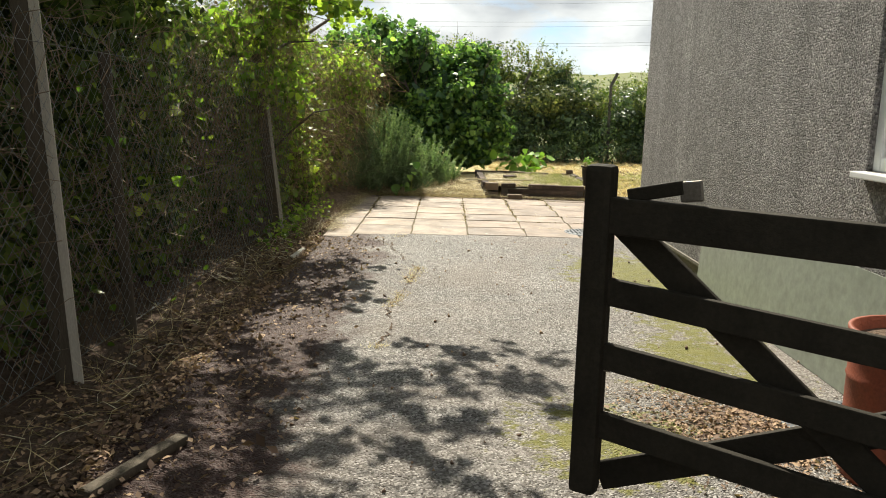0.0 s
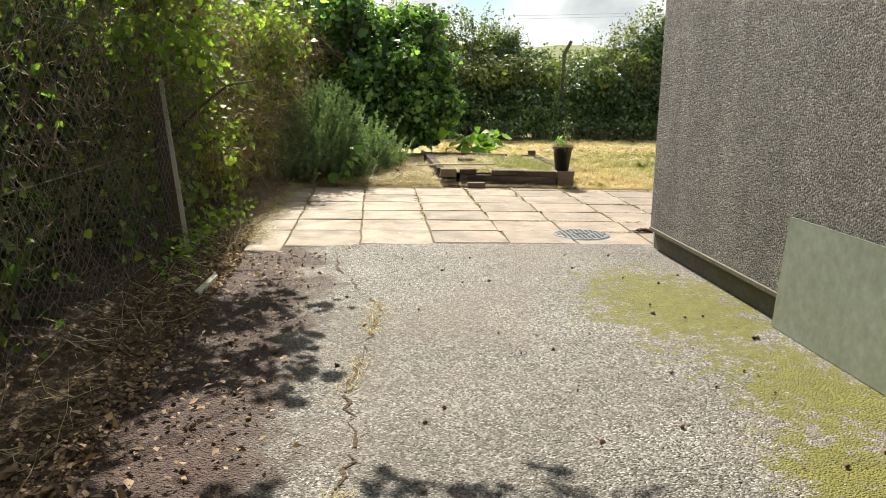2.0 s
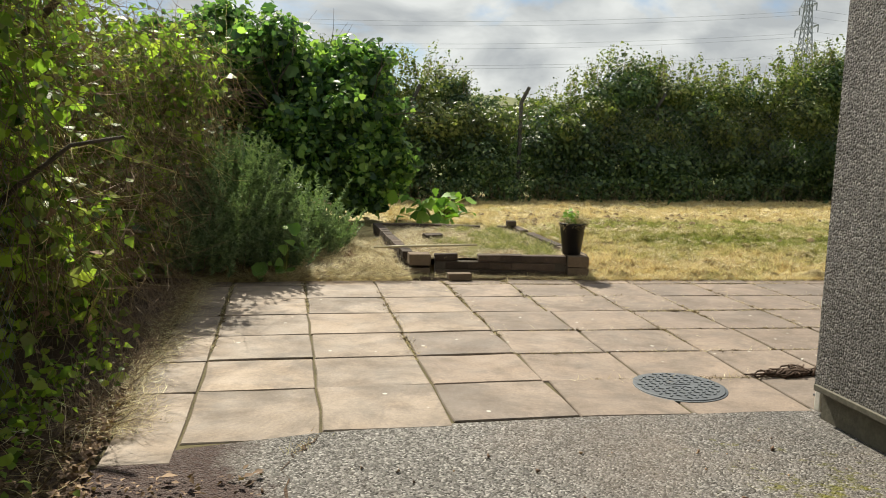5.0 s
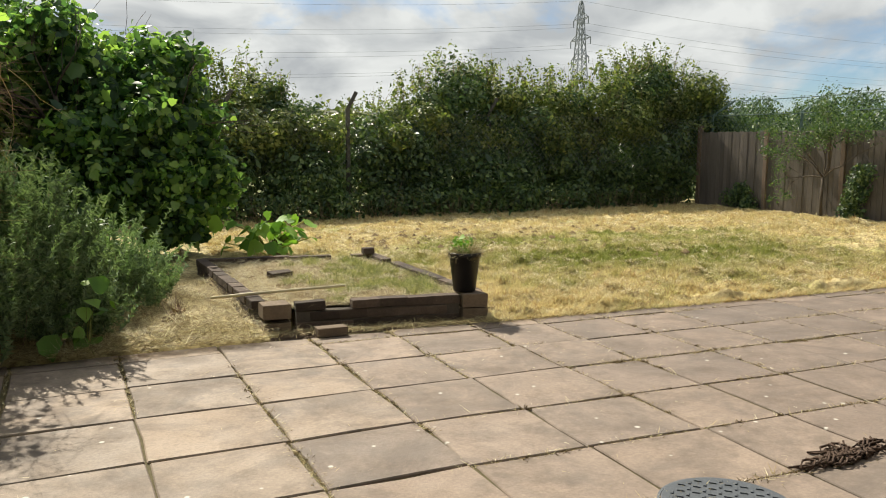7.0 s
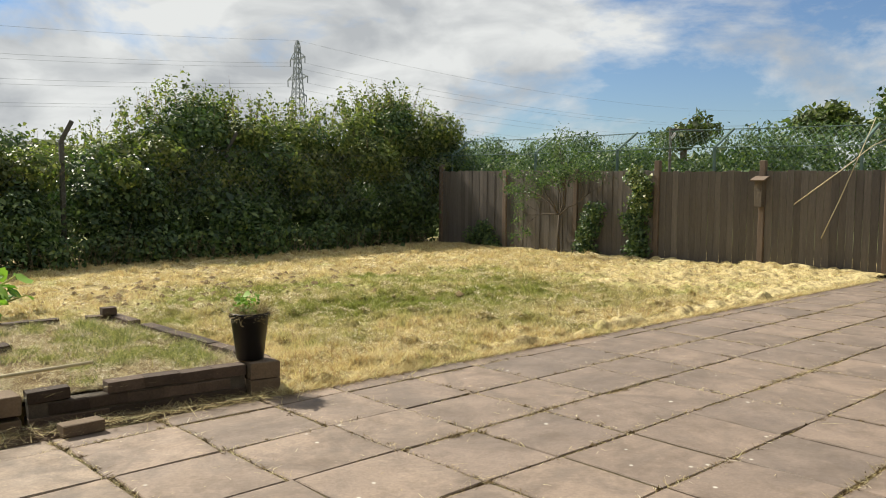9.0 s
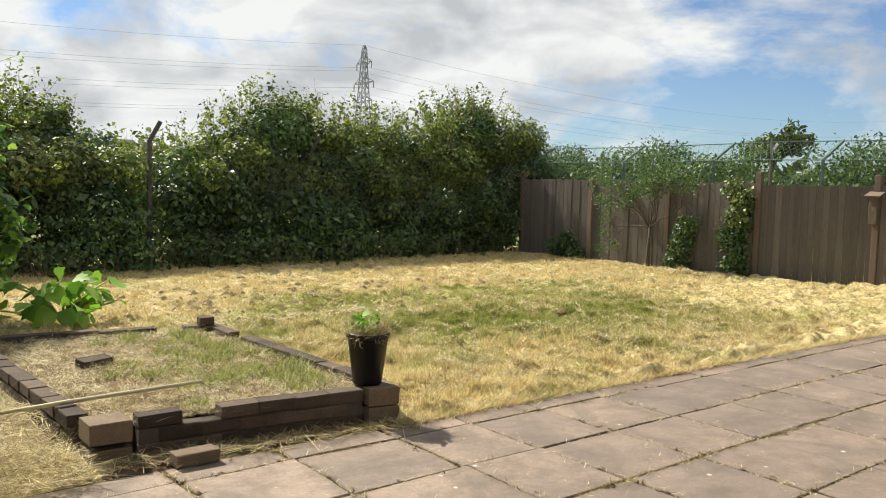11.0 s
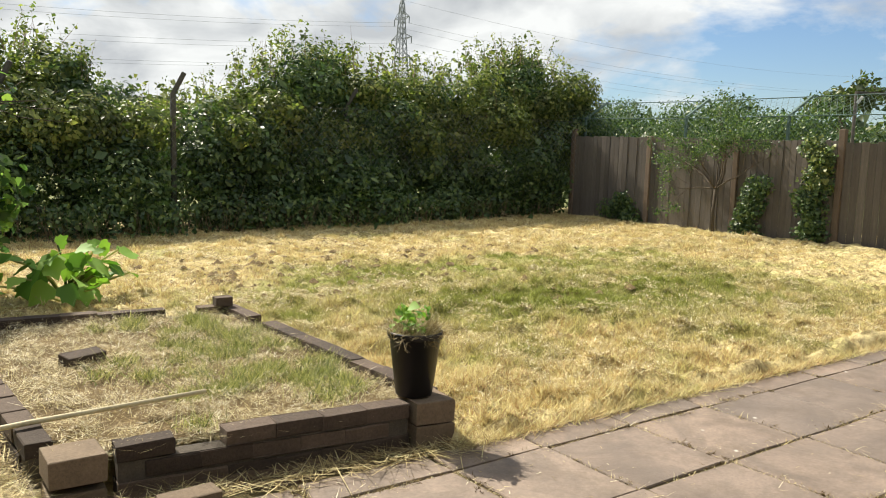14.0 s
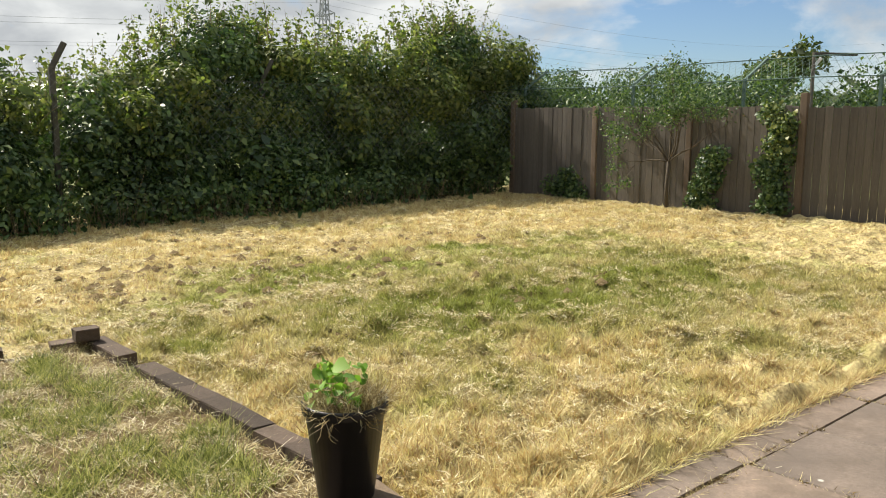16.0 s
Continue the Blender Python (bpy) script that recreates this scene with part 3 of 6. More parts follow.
def sheet(name, x0, x1, y0, y1, step, height, material):
    nx, ny = int((x1 - x0) / step) + 1, int((y1 - y0) / step) + 1
    X, Y = np.meshgrid(np.linspace(x0, x1, nx), np.linspace(y0, y1, ny))
    V = np.column_stack([X.ravel(), Y.ravel(), height(X, Y).ravel()])
    i = np.arange((nx - 1) * (ny - 1))
    r, c = i // (nx - 1), i % (nx - 1)
    a = r * nx + c
    return soup(name, V, np.column_stack([a, a + 1, a + nx + 1, a + nx]), material, smooth=True)


def build_surfaces():
    rng = np.random.default_rng(3)
    bm = bmesh.new()
    # the drive, whose far edge dips away from the slabs towards the fence
    edge = [(-1.32, 8.30), (-0.95, 8.50), (-0.35, 8.62), (0.3, 8.66), (1.0, 8.67), (2.3, 8.64)]
    near = [bm.verts.new((x, -6.0, 0)) for x, _ in edge]
    mid = [bm.verts.new((x, 4.0, 0)) for x, _ in edge]
    far = [bm.verts.new((x, y, 0)) for x, y in edge]
    low = [bm.verts.new((x, y, -0.05)) for x, y in edge]
    for a, b in ((near, mid), (mid, far), (far, low)):
        for k in range(len(edge) - 1):
            bm.faces.new((a[k], a[k + 1], b[k + 1], b[k]))
    tagged(link("road", bm, "drive"), "worn grey aggregate driveway with moss patches", "driveway", kind="structure")
    verge = sheet("verge", -6.0, -1.28, -6.0, 12.6, 0.12, lambda x, y: 0.015 + 0.05 * np.clip(-1.5 - x, 0, 1) + 0.02 * np.sin(x * 9 + y * 5) * np.sin(y * 7) * np.clip((-1.35 - x) * 6, 0, 1), "soil")
    tagged(verge, "dark soil verge strewn with dead leaves", "soil", kind="structure")
    back = sheet("verge_back", -6.0, 0.72, 12.3, 30.0, 0.1, lambda x, y: -0.03 + (0.06 + 0.03 * np.sin(x * 4 + y * 3) * np.sin(y * 4)) * np.clip((y - 12.36) / 0.12, 0, 1), "lawn")
    tagged(back, "strip of dry flattened grass beside the planter", "grass", kind="structure")
    lawn = sheet("lawn", 0.66, 15.0, 11.9, 23.0, 0.032, lawn_height, "lawn")
    tagged(lawn, "sun-bleached lawn mown short with green patches", "lawn", kind="structure")
    foot = sheet("bed_foot", 0.50, 2.36, 12.30, 12.62, 0.04, lambda x, y: -0.028 + 0.05 * np.clip((y - 12.36 + 0.03 * np.sin(x * 9)) / 0.14, 0, 1) + 0.008 * np.sin(x * 40) * np.sin(y * 37), "soil")
    tagged(foot, "dark soil and litter along the foot of the brick bed", "soil", kind="structure")
    bm = bmesh.new()
    box(bm, -1.35, 14.0, 8.0, 12.44, -0.055, -0.008)
    bed = tagged(link("patio", bm, "joint"), "patio of square concrete slabs with weedy joints", "patio", kind="structure")
    return bed


XL = [-1.27, -0.97, -0.355, 0.27, 0.91, 1.50, 2.15, 2.68, 3.28, 3.88, 4.47]
while XL[-1] < 13.2:
    XL.append(XL[-1] + 0.60 + 0.02 * math.sin(7 * XL[-1]))
YL = [8.69, 9.27, 9.84, 10.43, 11.04, 11.62, 12.19, 12.40]
SKEW = -0.045                         # the rows run slightly off square


def build_slabs(bed):
    rng = np.random.default_rng(5)
    for i in range(len(XL) - 1):
        for j in range(len(YL) - 1):
            w, d = XL[i + 1] - XL[i], YL[j + 1] - YL[j]
            gx, gy = rng.uniform(0.007, 0.020), rng.uniform(0.005, 0.015)
            y0 = YL[j]
            skew = SKEW * max(0.0, XL[i] + w / 2 - 0.3)
            if j == 0 and i < 3:
                y0 = (8.34, 8.56, 8.62)[i]
                d = YL[1] - y0
            if i == 0 and j > 3:
                w *= 0.95
            bm = bmesh.new()
            x0, x1, ya, yb = -w / 2 + gx / 2, w / 2 - gx / 2, -d / 2 + gy / 2, d / 2 - gy / 2
            ring = [(x0, ya), (0, ya), (x1, ya), (x1, 0), (x1, yb), (0, yb), (x0, yb), (x0, 0)]
            ring = [(a + rng.normal() * 0.005, b + rng.normal() * 0.005) for a, b in ring]
            lo = [bm.verts.new((a, b, -0.045)) for a, b in ring]
            hi = [bm.verts.new((a, b, -0.006)) for a, b in ring]
            tp = [bm.verts.new((a * 0.982, b * 0.982, 0.0)) for a, b in ring]
            for a, b in ((lo, hi), (hi, tp)):
                for q in range(8):
                    bm.faces.new((a[q], a[(q + 1) % 8], b[(q + 1) % 8], b[q]))
            bm.faces.new(tp)
            ob = part("slab", bm, ("slab", "greyslab", "wornslab")[min(2, max(0, int((i + rng.uniform(-0.7, 0.7)) / 3 - 0.1)))], bed)
            ob.location = (XL[i] + w / 2, y0 + d / 2 + skew, 0.002 + rng.uniform(-0.002, 0.004))
            ob.rotation_euler = (rng.normal() * 0.004, rng.normal() * 0.004, (SKEW if i > 3 else 0.0) + rng.normal() * 0.005)


# ---- house ----


def build_house():
    h = empty("house", (7.0, 2.0, 0), "grey pebbledashed house with a white window and concrete plinth", "house")
    x0, y1 = HOUSE_X, HOUSE_Y
    wy0, wy1, wz0, wz1 = 2.49, 3.99, 1.10, 2.25

    def slab(name, *pieces, material="dash"):
        bm = bmesh.new()
        for p in pieces:
            box(bm, *p)
        return wpart(name, bm, material, h)
    T = 0.28
    slab("wall", (x0, x0 + T, -7.0, wy0, 0.16, 5.2), (x0, x0 + T, wy1, y1, 0.16, 5.2),
         (x0, x0 + T, wy0, wy1, 0.16, wz0), (x0, x0 + T, wy0, wy1, wz1, 5.2))
    slab("wall", (x0 + T, 12.0, y1 - T, y1, 0.16, 5.2))
    slab("wall", (12.0 - T, 12.0, -7.0, y1 - T, 0.16, 5.2))
    slab("wall", (x0 + T, 12.0 - T, -7.0, -7.0 + T, 0.16, 5.2))
    slab("plinth", (x0 + 0.03, 11.97, -6.97, y1 - 0.03, -0.05, 0.16), material="plinth")
    slab("floor_slab", (x0 + T, 12.0 - T, -6.7, y1 - T, 0.17, 0.22), material="plaster")
    slab("partition", (5.4, 5.5, -6.7, y1 - T, 0.22, 5.0), material="plaster")
    slab("upper_floor", (x0 + T, 12.0 - T, -6.7, y1 - T, 2.5, 2.7), material="plaster")
    # corner bead and bell-cast drip at the foot of the render
    pipe = part("downpipe", bmesh.new(), "bead", h, "pale grey plastic downpipe beside the corner")
    bm = bmesh.new()
    box(bm, x0 + 0.04, x0 + 0.10, y1 + 0.001, y1 + 0.045, 0.02, 5.1, 0.006)
    bm.to_mesh(pipe.data)
    bm.free()
    pipe.matrix_parent_inverse = Matrix.Translation(-h.location)
    bm = bmesh.new()
    box(bm, x0 + 0.034, x0 + 0.106, y1 + 0.0005, y1 + 0.052, 0.54, 0.60, 0.004)
    under(link("collar", bm, "bead"), h)
    bm = bmesh.new()
    box(bm, x0 - 0.015, x0 + 0.03, -6.9, y1 - 0.014, 0.145, 0.175, 0.004)
    wpart("drip_edge", bm, "plinth", h)
    bm = bmesh.new()
    for s in (0, 1):
        v = [bm.verts.new(p) for p in ((x0 - 0.4 if s == 0 else 12.4, -7.4, 5.15), (x0 - 0.4 if s == 0 else 12.4, y1 + 0.4, 5.15), (7.07, y1 + 0.4, 7.6), (7.07, -7.4, 7.6))]
        bm.faces.new(v if s else v[::-1])
    bmesh.ops.solidify(bm, geom=bm.faces[:], thickness=0.12)
    wpart("roof", bm, "roof", h)
    for gy in (y1 - T, -7.0):
        bm = bmesh.new()
        for yy in (gy, gy + T):
            v = [bm.verts.new((x0, yy, 5.2)), bm.verts.new((12.0, yy, 5.2)), bm.verts.new((7.07, yy, 7.45))]
            bm.faces.new(v)
        wpart("gable", bm, "dash", h)
    win = empty("window", (x0, (wy0 + wy1) / 2, wz0), "white plastic framed window in the pebbledash wall", "")
    win.parent = h
    win.location = win.location - h.location
    bpy.context.view_layer.update()
    ox, f = x0 + 0.03, 0.07

    def wp(name, material, *pieces):
        bm = bmesh.new()
        for p in pieces:
            box(bm, *p, 0.006)
        ob = link(name, bm, material)
        ob.parent = win
        ob.matrix_parent_inverse = Matrix.Translation((-x0, -(wy0 + wy1) / 2, -wz0))
        return ob
    wp("window_frame", "white", (ox, ox + f, wy0, wy0 + f, wz0, wz1), (ox, ox + f, wy1 - f, wy1, wz0, wz1), (ox, ox + f, wy0 + f, wy1 - f, wz0, wz0 + f),
       (ox, ox + f, wy0 + f, wy1 - f, wz1 - f, wz1), (ox + 0.002, ox + f, 3.18, 3.25, wz0 + f, wz1 - f))
    wp("window_sill", "white", (x0 - 0.07, ox + 0.02, wy0 - 0.06, wy1 + 0.02, wz0 - 0.035, wz0 - 0.002))
    wp("pane", "glass", (ox + 0.03, ox + 0.036, wy0 + f, 3.18, wz0 + f, wz1 - f))
    wp("pane", "glass", (ox + 0.03, ox + 0.036, 3.25, wy1 - f, wz0 + f, wz1 - f))
    for o in win.children:
        if o.name.startswith("pane"):
            o.visible_shadow = False


def build_gate():
    s0, d = Vector((0.53, 2.62, 0)), Vector((0.854, -0.52, 0)).normalized()
    g = empty("gate", (0.53, 2.62, 0), "dark weathered five-bar wooden gate standing open", "gate")
    p = lambda s, z, o=0.0: s0 + d * s + Vector((0, 0, z)) + Vector((d.y, -d.x, 0)) * o

    def bar(name, a, b, w, h, material="gate", label=""):
        bm = bmesh.new()
        beam(bm, a, b, w, h, 0.006)
        return wpart(name, bm, material, g, label)
    bm = bmesh.new()
    m = Matrix.Translation(s0) @ Matrix.Rotation(math.atan2(d.y, d.x), 4, "Z")
    box(bm, -0.068, 0.026, -0.04, 0.04, 0.05, 1.185, 0.022, m)
    wpart("stile", bm, "gate", g)
    bm = bmesh.new()
    box(bm, 1.75, 1.84, -0.04, 0.04, 0.02, 1.22, 0.02, m)
    wpart("stile", bm, "gate", g)
    bar("top_rail", p(0.02, 1.022), p(1.76, 0.985), 0.06, 0.12)
    for z, fall in ((0.768, 0.13), (0.548, 0.15), (0.305, 0.15)):
        bar("rail", p(0.02, z), p(1.76, z - fall), 0.03, 0.092)
    bar("brace", p(0.03, 1.01, -0.034), p(1.05, 0.155, -0.034), 0.028, 0.095)
    bar("brace", p(0.01, 0.09, -0.066), p(1.74, 0.85, -0.066), 0.028, 0.10)
    bar("latch", p(0.07, 1.088, 0.0), p(0.245, 1.128, 0.0), 0.022, 0.045, "gate")
    bar("latch_plate", p(0.235, 1.112, 0.0), p(0.305, 1.122, 0.0), 0.014, 0.065, "iron", "rusty iron latch plate")
    bar("latch_pin", p(-0.075, 0.50, 0.0), p(0.05, 0.50, 0.0), 0.014, 0.014, "iron")
    hp = empty("gate_post", (2.03, 1.70, 0), "dark timber gate hanging post by the house wall", "gate post")
    bm = bmesh.new()
    box(bm, 1.96, 2.068, 1.55, 1.70, 0, 1.35, 0.01)
    wpart("post", bm, "gate", hp)


def build_house_side():
    # plastic sheet leaning on the wall
    bm = bmesh.new()
    tilt = math.degrees(math.atan2(0.045, 0.62))
    box(bm, -0.003, 0.003, -1.35, 1.35, 0.0, 0.63, 0.001, pose(2.005, 4.90, 0.003, 0, tilt, 0))
    tagged(link("plastic_sheet", bm, "sheet"), "frosted greenish plastic sheet leaning against the house", "plastic sheet")
    tp = empty("tread_cover", (1.78, 3.50, 0), "square grey steel tread-plate cover in the drive", "drain cover")
    bm = bmesh.new()
    box(bm, -0.25, 0.25, -0.22, 0.22, 0.0, 0.012, 0.003)
    part("plate", bm, "cover", tp)
    bm = bmesh.new()
    for i in range(-4, 5):
        for j in range(-4, 5):
            box(bm, -0.020, 0.020, -0.006, 0.006, 0.0118, 0.017, 0, pose(i * 0.052, j * 0.046, 0, 0, 0, 35 if (i + j) % 2 else -35))
    part("tread", bm, "cover", tp)
    d = empty("drum", (1.80, 2.90, 0), "rust-red metal drum full of soil and gravel", "drum")
    bm = bmesh.new()
    turned(bm, [(0.242, 0.0), (0.25, 0.015), (0.25, 0.18), (0.255, 0.19), (0.25, 0.20), (0.25, 0.38), (0.255, 0.39), (0.25, 0.40), (0.25, 0.555), (0.262, 0.562), (0.262, 0.578), (0.244, 0.578), (0.240, 0.52)], 40)
    part("body", bm, "rust", d, smooth=True)
    bm = bmesh.new()
    turned(bm, [(0.238, 0.515), (0.238, 0.53), (0.10, 0.548), (0.01, 0.54)], 24)
    part("soil", bm, "soil", d, "reddish soil and gravel fill")


# ---- planter ----
FL, FR, BR, BL = Vector((0.66, 12.70, 0)), Vector((2.37, 12.47, 0)), Vector((2.36, 15.02, 0)), Vector((0.62, 15.32, 0))


def brick_mesh(rng, l=0.221, w=0.1025, h=0.065):
    bm = bmesh.new()
    vs = box(bm, -l / 2, l / 2, -w / 2, w / 2, 0, h, 0.005)
    for v in bm.verts:
        v.co += Vector(rng.normal(size=3)) * 0.0015
    me = bpy.data.meshes.new("brick")
    bm.to_mesh(me)
    bm.free()
    return me


def build_planter():
    rng = np.random.default_rng(11)
    pl = empty("planter", (1.5, 13.8, 0), "low brick raised bed overgrown with dry grass", "planter")
    kinds = [brick_mesh(rng) for _ in range(4)]
    for me in kinds:
        me.materials.append(M["brick"])
    block = brick_mesh(rng, 0.205, 0.20, 0.105)
    block.materials.append(M["buff"])

    def lay(me, p, angle, name="brick"):
        ob = new(name, me)
        ob.parent = pl
        ob.location = p - pl.location
        ob.rotation_euler = (rng.normal() * 0.012, rng.normal() * 0.012, angle + rng.normal() * 0.015)
        return ob

    def run(a, b, courses, skip=()):
        d = (b - a)
        L, ang = d.length, math.atan2(d.y, d.x)
        d = d.normalized()
        for c in courses:
            pitch = L / max(1, round(L / 0.225))
            s = pitch / 2 + (pitch / 2 if c % 2 else 0.0)
            k = 0
            while s < L - 0.02:
                if (c, k) not in skip:
                    lay(kinds[int(rng.integers(4))], a + d * s + Vector((0, 0, c * 0.075 - 0.005 + rng.normal() * 0.002)), ang)
                s += pitch
                k += 1
        bm = bmesh.new()
        top = 0.068 + 0.075 * (max(courses) - 1)
        box(bm, 0.0, L, -0.042, 0.042, -0.04, top, 0, Matrix.Translation(a) @ Matrix.Rotation(ang, 4, "Z"))
        wpart("mortar", bm, "mortar", pl)
    fd = (FR - FL).normalized()
    run(FL + fd * 0.24, FR - fd * 0.22, (0, 1, 2), skip=((2, 1),))
    run(FR + Vector((0, 0.12, 0)), BR, (0, 1, 2), skip=((2, 8), ))
    run(BR, BL, (0, 1, 2), skip=((2, 1),))
    run(BL, FL + Vector((0, 0.14, 0)), (0, 1, 2), skip=((2, 11),))
    a = math.atan2(fd.y, fd.x)
    for z in (0.0, 0.112):
        lay(block, FR - fd * 0.10 + Vector((0, 0, z)), a, "block")
        lay(block, FL + fd * 0.08 + Vector((0.0, -0.03, z - (0.0 if z else 0.02))), a + 0.08, "block")
    # soil inside
    bm = bmesh.new()
    n = 44
    g = []
    for i in range(n + 1):
        row = []
        for j in range(n + 1):
            u, v = 0.03 + 0.94 * i / n, 0.03 + 0.94 * j / n
            p = (FL * (1 - u) + FR * u) * (1 - v) + (BL * (1 - u) + BR * u) * v
            row.append(bm.verts.new((p.x, p.y, 0.160 + 0.02 * noise.noise((p.x * 3, p.y * 3, 0)) + 0.022 * noise.noise((p.x * 11, p.y * 11, 4)))))
        g.append(row)
    for i in range(n):
        for j in range(n):
            bm.faces.new((g[i][j], g[i + 1][j], g[i + 1][j + 1], g[i][j + 1]))
    wpart("soil", bm, "thatch", pl, "dry brown thatch and soil fill", smooth=True)
    # loose bricks
    def loose(p, angle, tilt, label, me=None):
        ob = new("loose_brick", me or kinds[0])
        ob.location, ob.rotation_euler = p, (tilt, 0, angle)
        tagged(ob, label, "brick", "loose bricks")
    half = brick_mesh(rng, 0.12, 0.09)
    half.materials.append(M["brick"])
    # the paler block colour puts this brick's sunlit top into its material
    pale = brick_mesh(rng)
    pale.materials.append(M["buff"])
    loose((1.08, 12.38, 0.004), a + 0.12, 0.0, "loose brick lying on the patio edge, sunlit tone in its colour", pale)
    loose((1.13, 14.10, 0.16), 0.35, 0.12, "loose brick half sunk in the raised bed")
    loose((2.30, 14.97, 0.218), -0.1, 0.0, "broken half brick lying on the raised bed's corner", half)


def build_pot():
    rng = np.random.default_rng(12)
    at = Vector((2.235, 12.535, 0.222))
    pot = empty("plant_pot", at, "tall tapered black plastic pot on the bed's corner", "plant pot")
    bm = bmesh.new()
    turned(bm, [(0.082, 0), (0.088, 0.005), (0.122, 0.275), (0.132, 0.278), (0.135, 0.305), (0.131, 0.312), (0.124, 0.31), (0.118, 0.27)], 40)
    part("body", bm, "pot", pot, smooth=True)
    bm = bmesh.new()
    turned(bm, [(0.118, 0.268), (0.118, 0.28), (0.06, 0.30), (0.01, 0.305)], 24)
    part("soil", bm, "soil", pot)
    n = 900
    a, r = rng.uniform(0, 6.283, n), 0.118 * np.sqrt(rng.random(n))
    B = np.column_stack([r * np.cos(a), r * np.sin(a), np.full(n, 0.28)]) + np.array(at)
    D = np.column_stack([np.cos(a) * 0.5, np.sin(a) * 0.5, rng.uniform(0.5, 1.6, n)]) + rng.normal(size=(n, 3)) * 0.5
    sprigs("dry_tangle", rng, B, D, 0.11, 0.0016, "straw", pot, wander=0.5, label="tangle of dry brown stems")
    n = 85
    a, r = rng.uniform(0, 6.283, n), 0.095 * np.sqrt(rng.random(n))
    P = np.column_stack([r * np.cos(a) - 0.02, r * np.sin(a), rng.uniform(0.31, 0.45, n)]) + np.array(at)
    leaves("leaves", P, np.tile([0, 0.1, 1.0], (n, 1)), 0.027, "squash", rng, pot, BROAD, 0.7, label="fresh green leaves")


# ---- fences ----


def build_board_fence():
    rng = np.random.default_rng(21)
    posts = [Vector((12.84, 21.45, 0)), Vector((12.85, 19.48, 0)), Vector((12.84, 17.59, 0)), Vector((12.80, 15.74, 0)), Vector((13.12, 13.90, 0)), Vector((13.4, 12.0, 0)),
             Vector((13.7, 10.1, 0)), Vector((14.0, 8.2, 0)), Vector((14.3, 6.3, 0)), Vector((14.6, 4.4, 0))]
    tops = [1.70, 1.70, 1.68, 1.66, 1.66, 1.66, 1.66, 1.66, 1.66]
    f = empty("board_fence", posts[0], "weathered brown closeboard timber fence", "fence")
    for k, p in enumerate(posts):
        bm = bmesh.new()
        hgt = (1.86, 1.72, 1.72, 1.86, 1.84)[k] if k < 5 else 1.8
        box(bm, p.x - 0.05, p.x + 0.05, p.y - 0.05, p.y + 0.05, 0, hgt, 0.012)
        wpart("post", bm, "newwood", f)
    for k, (a, b) in enumerate(zip(posts, posts[1:])):
        d = b - a
        L = d.length
        d = d.normalized()
        out = Vector((-d.y, d.x, 0))
        for z in (0.30, 0.9, 1.45):
            bm = bmesh.new()
            beam(bm, a + d * 0.05 + out * 0.035 + Vector((0, 0, z)), b - d * 0.05 + out * 0.035 + Vector((0, 0, z)), 0.05, 0.08)
            wpart("rail", bm, "fence", f)
        s = 0.055
        while s < L - 0.08:
            w = min(rng.uniform(0.105, 0.125), L - 0.05 - s)
            bm = bmesh.new()
            zt = tops[k] + rng.normal() * 0.008
            z0 = 0.03
            box(bm, s, s + w - 0.004, -0.008, 0.008, z0, zt, 0.003, Matrix.Translation(a - out * rng.uniform(0.0, 0.010)) @ Matrix.Rotation(math.atan2(d.y, d.x), 4, "Z") @ pose(0, 0, 0, 0, 0, rng.normal() * 0.15))
            wpart("board", bm, "fence", f)
            s += w
    # bird box on a post
    p = posts[4]
    bb = empty("bird_box", p + Vector((-0.05, 0, 1.0)), "brown wooden bird box with pitched roof on a fence post", "bird box")
    bm = bmesh.new()
    box(bm, p.x - 0.19, p.x - 0.052, p.y - 0.065, p.y + 0.065, 1.05, 1.50, 0.006)
    wpart("body", bm, "post", bb, "dark brown box body")
    bm = bmesh.new()
    box(bm, -0.13, 0.11, -0.12, 0.12, -0.012, 0.012, 0.003, pose(p.x - 0.12, p.y, 1.535, 0, -18, 0))
    wpart("roof", bm, "newwood", bb)
    return posts


def cranked_post(name, x, y, h, arm, label, group, material="concrete", r=0.055):
    """A fence post whose top is bent over; arm: the plan direction and length of the bend."""
    bm = bmesh.new()
    beam(bm, (x, y, 0), (x, y, h), r * 1.6, r * 1.6, 0.01)
    beam(bm, (x, y, h - 0.02), (x + arm[0], y + arm[1], h + arm[2]), r * 1.4, r * 1.4, 0.01)
    return tagged(link(name, bm, material), label, "fence post", group)


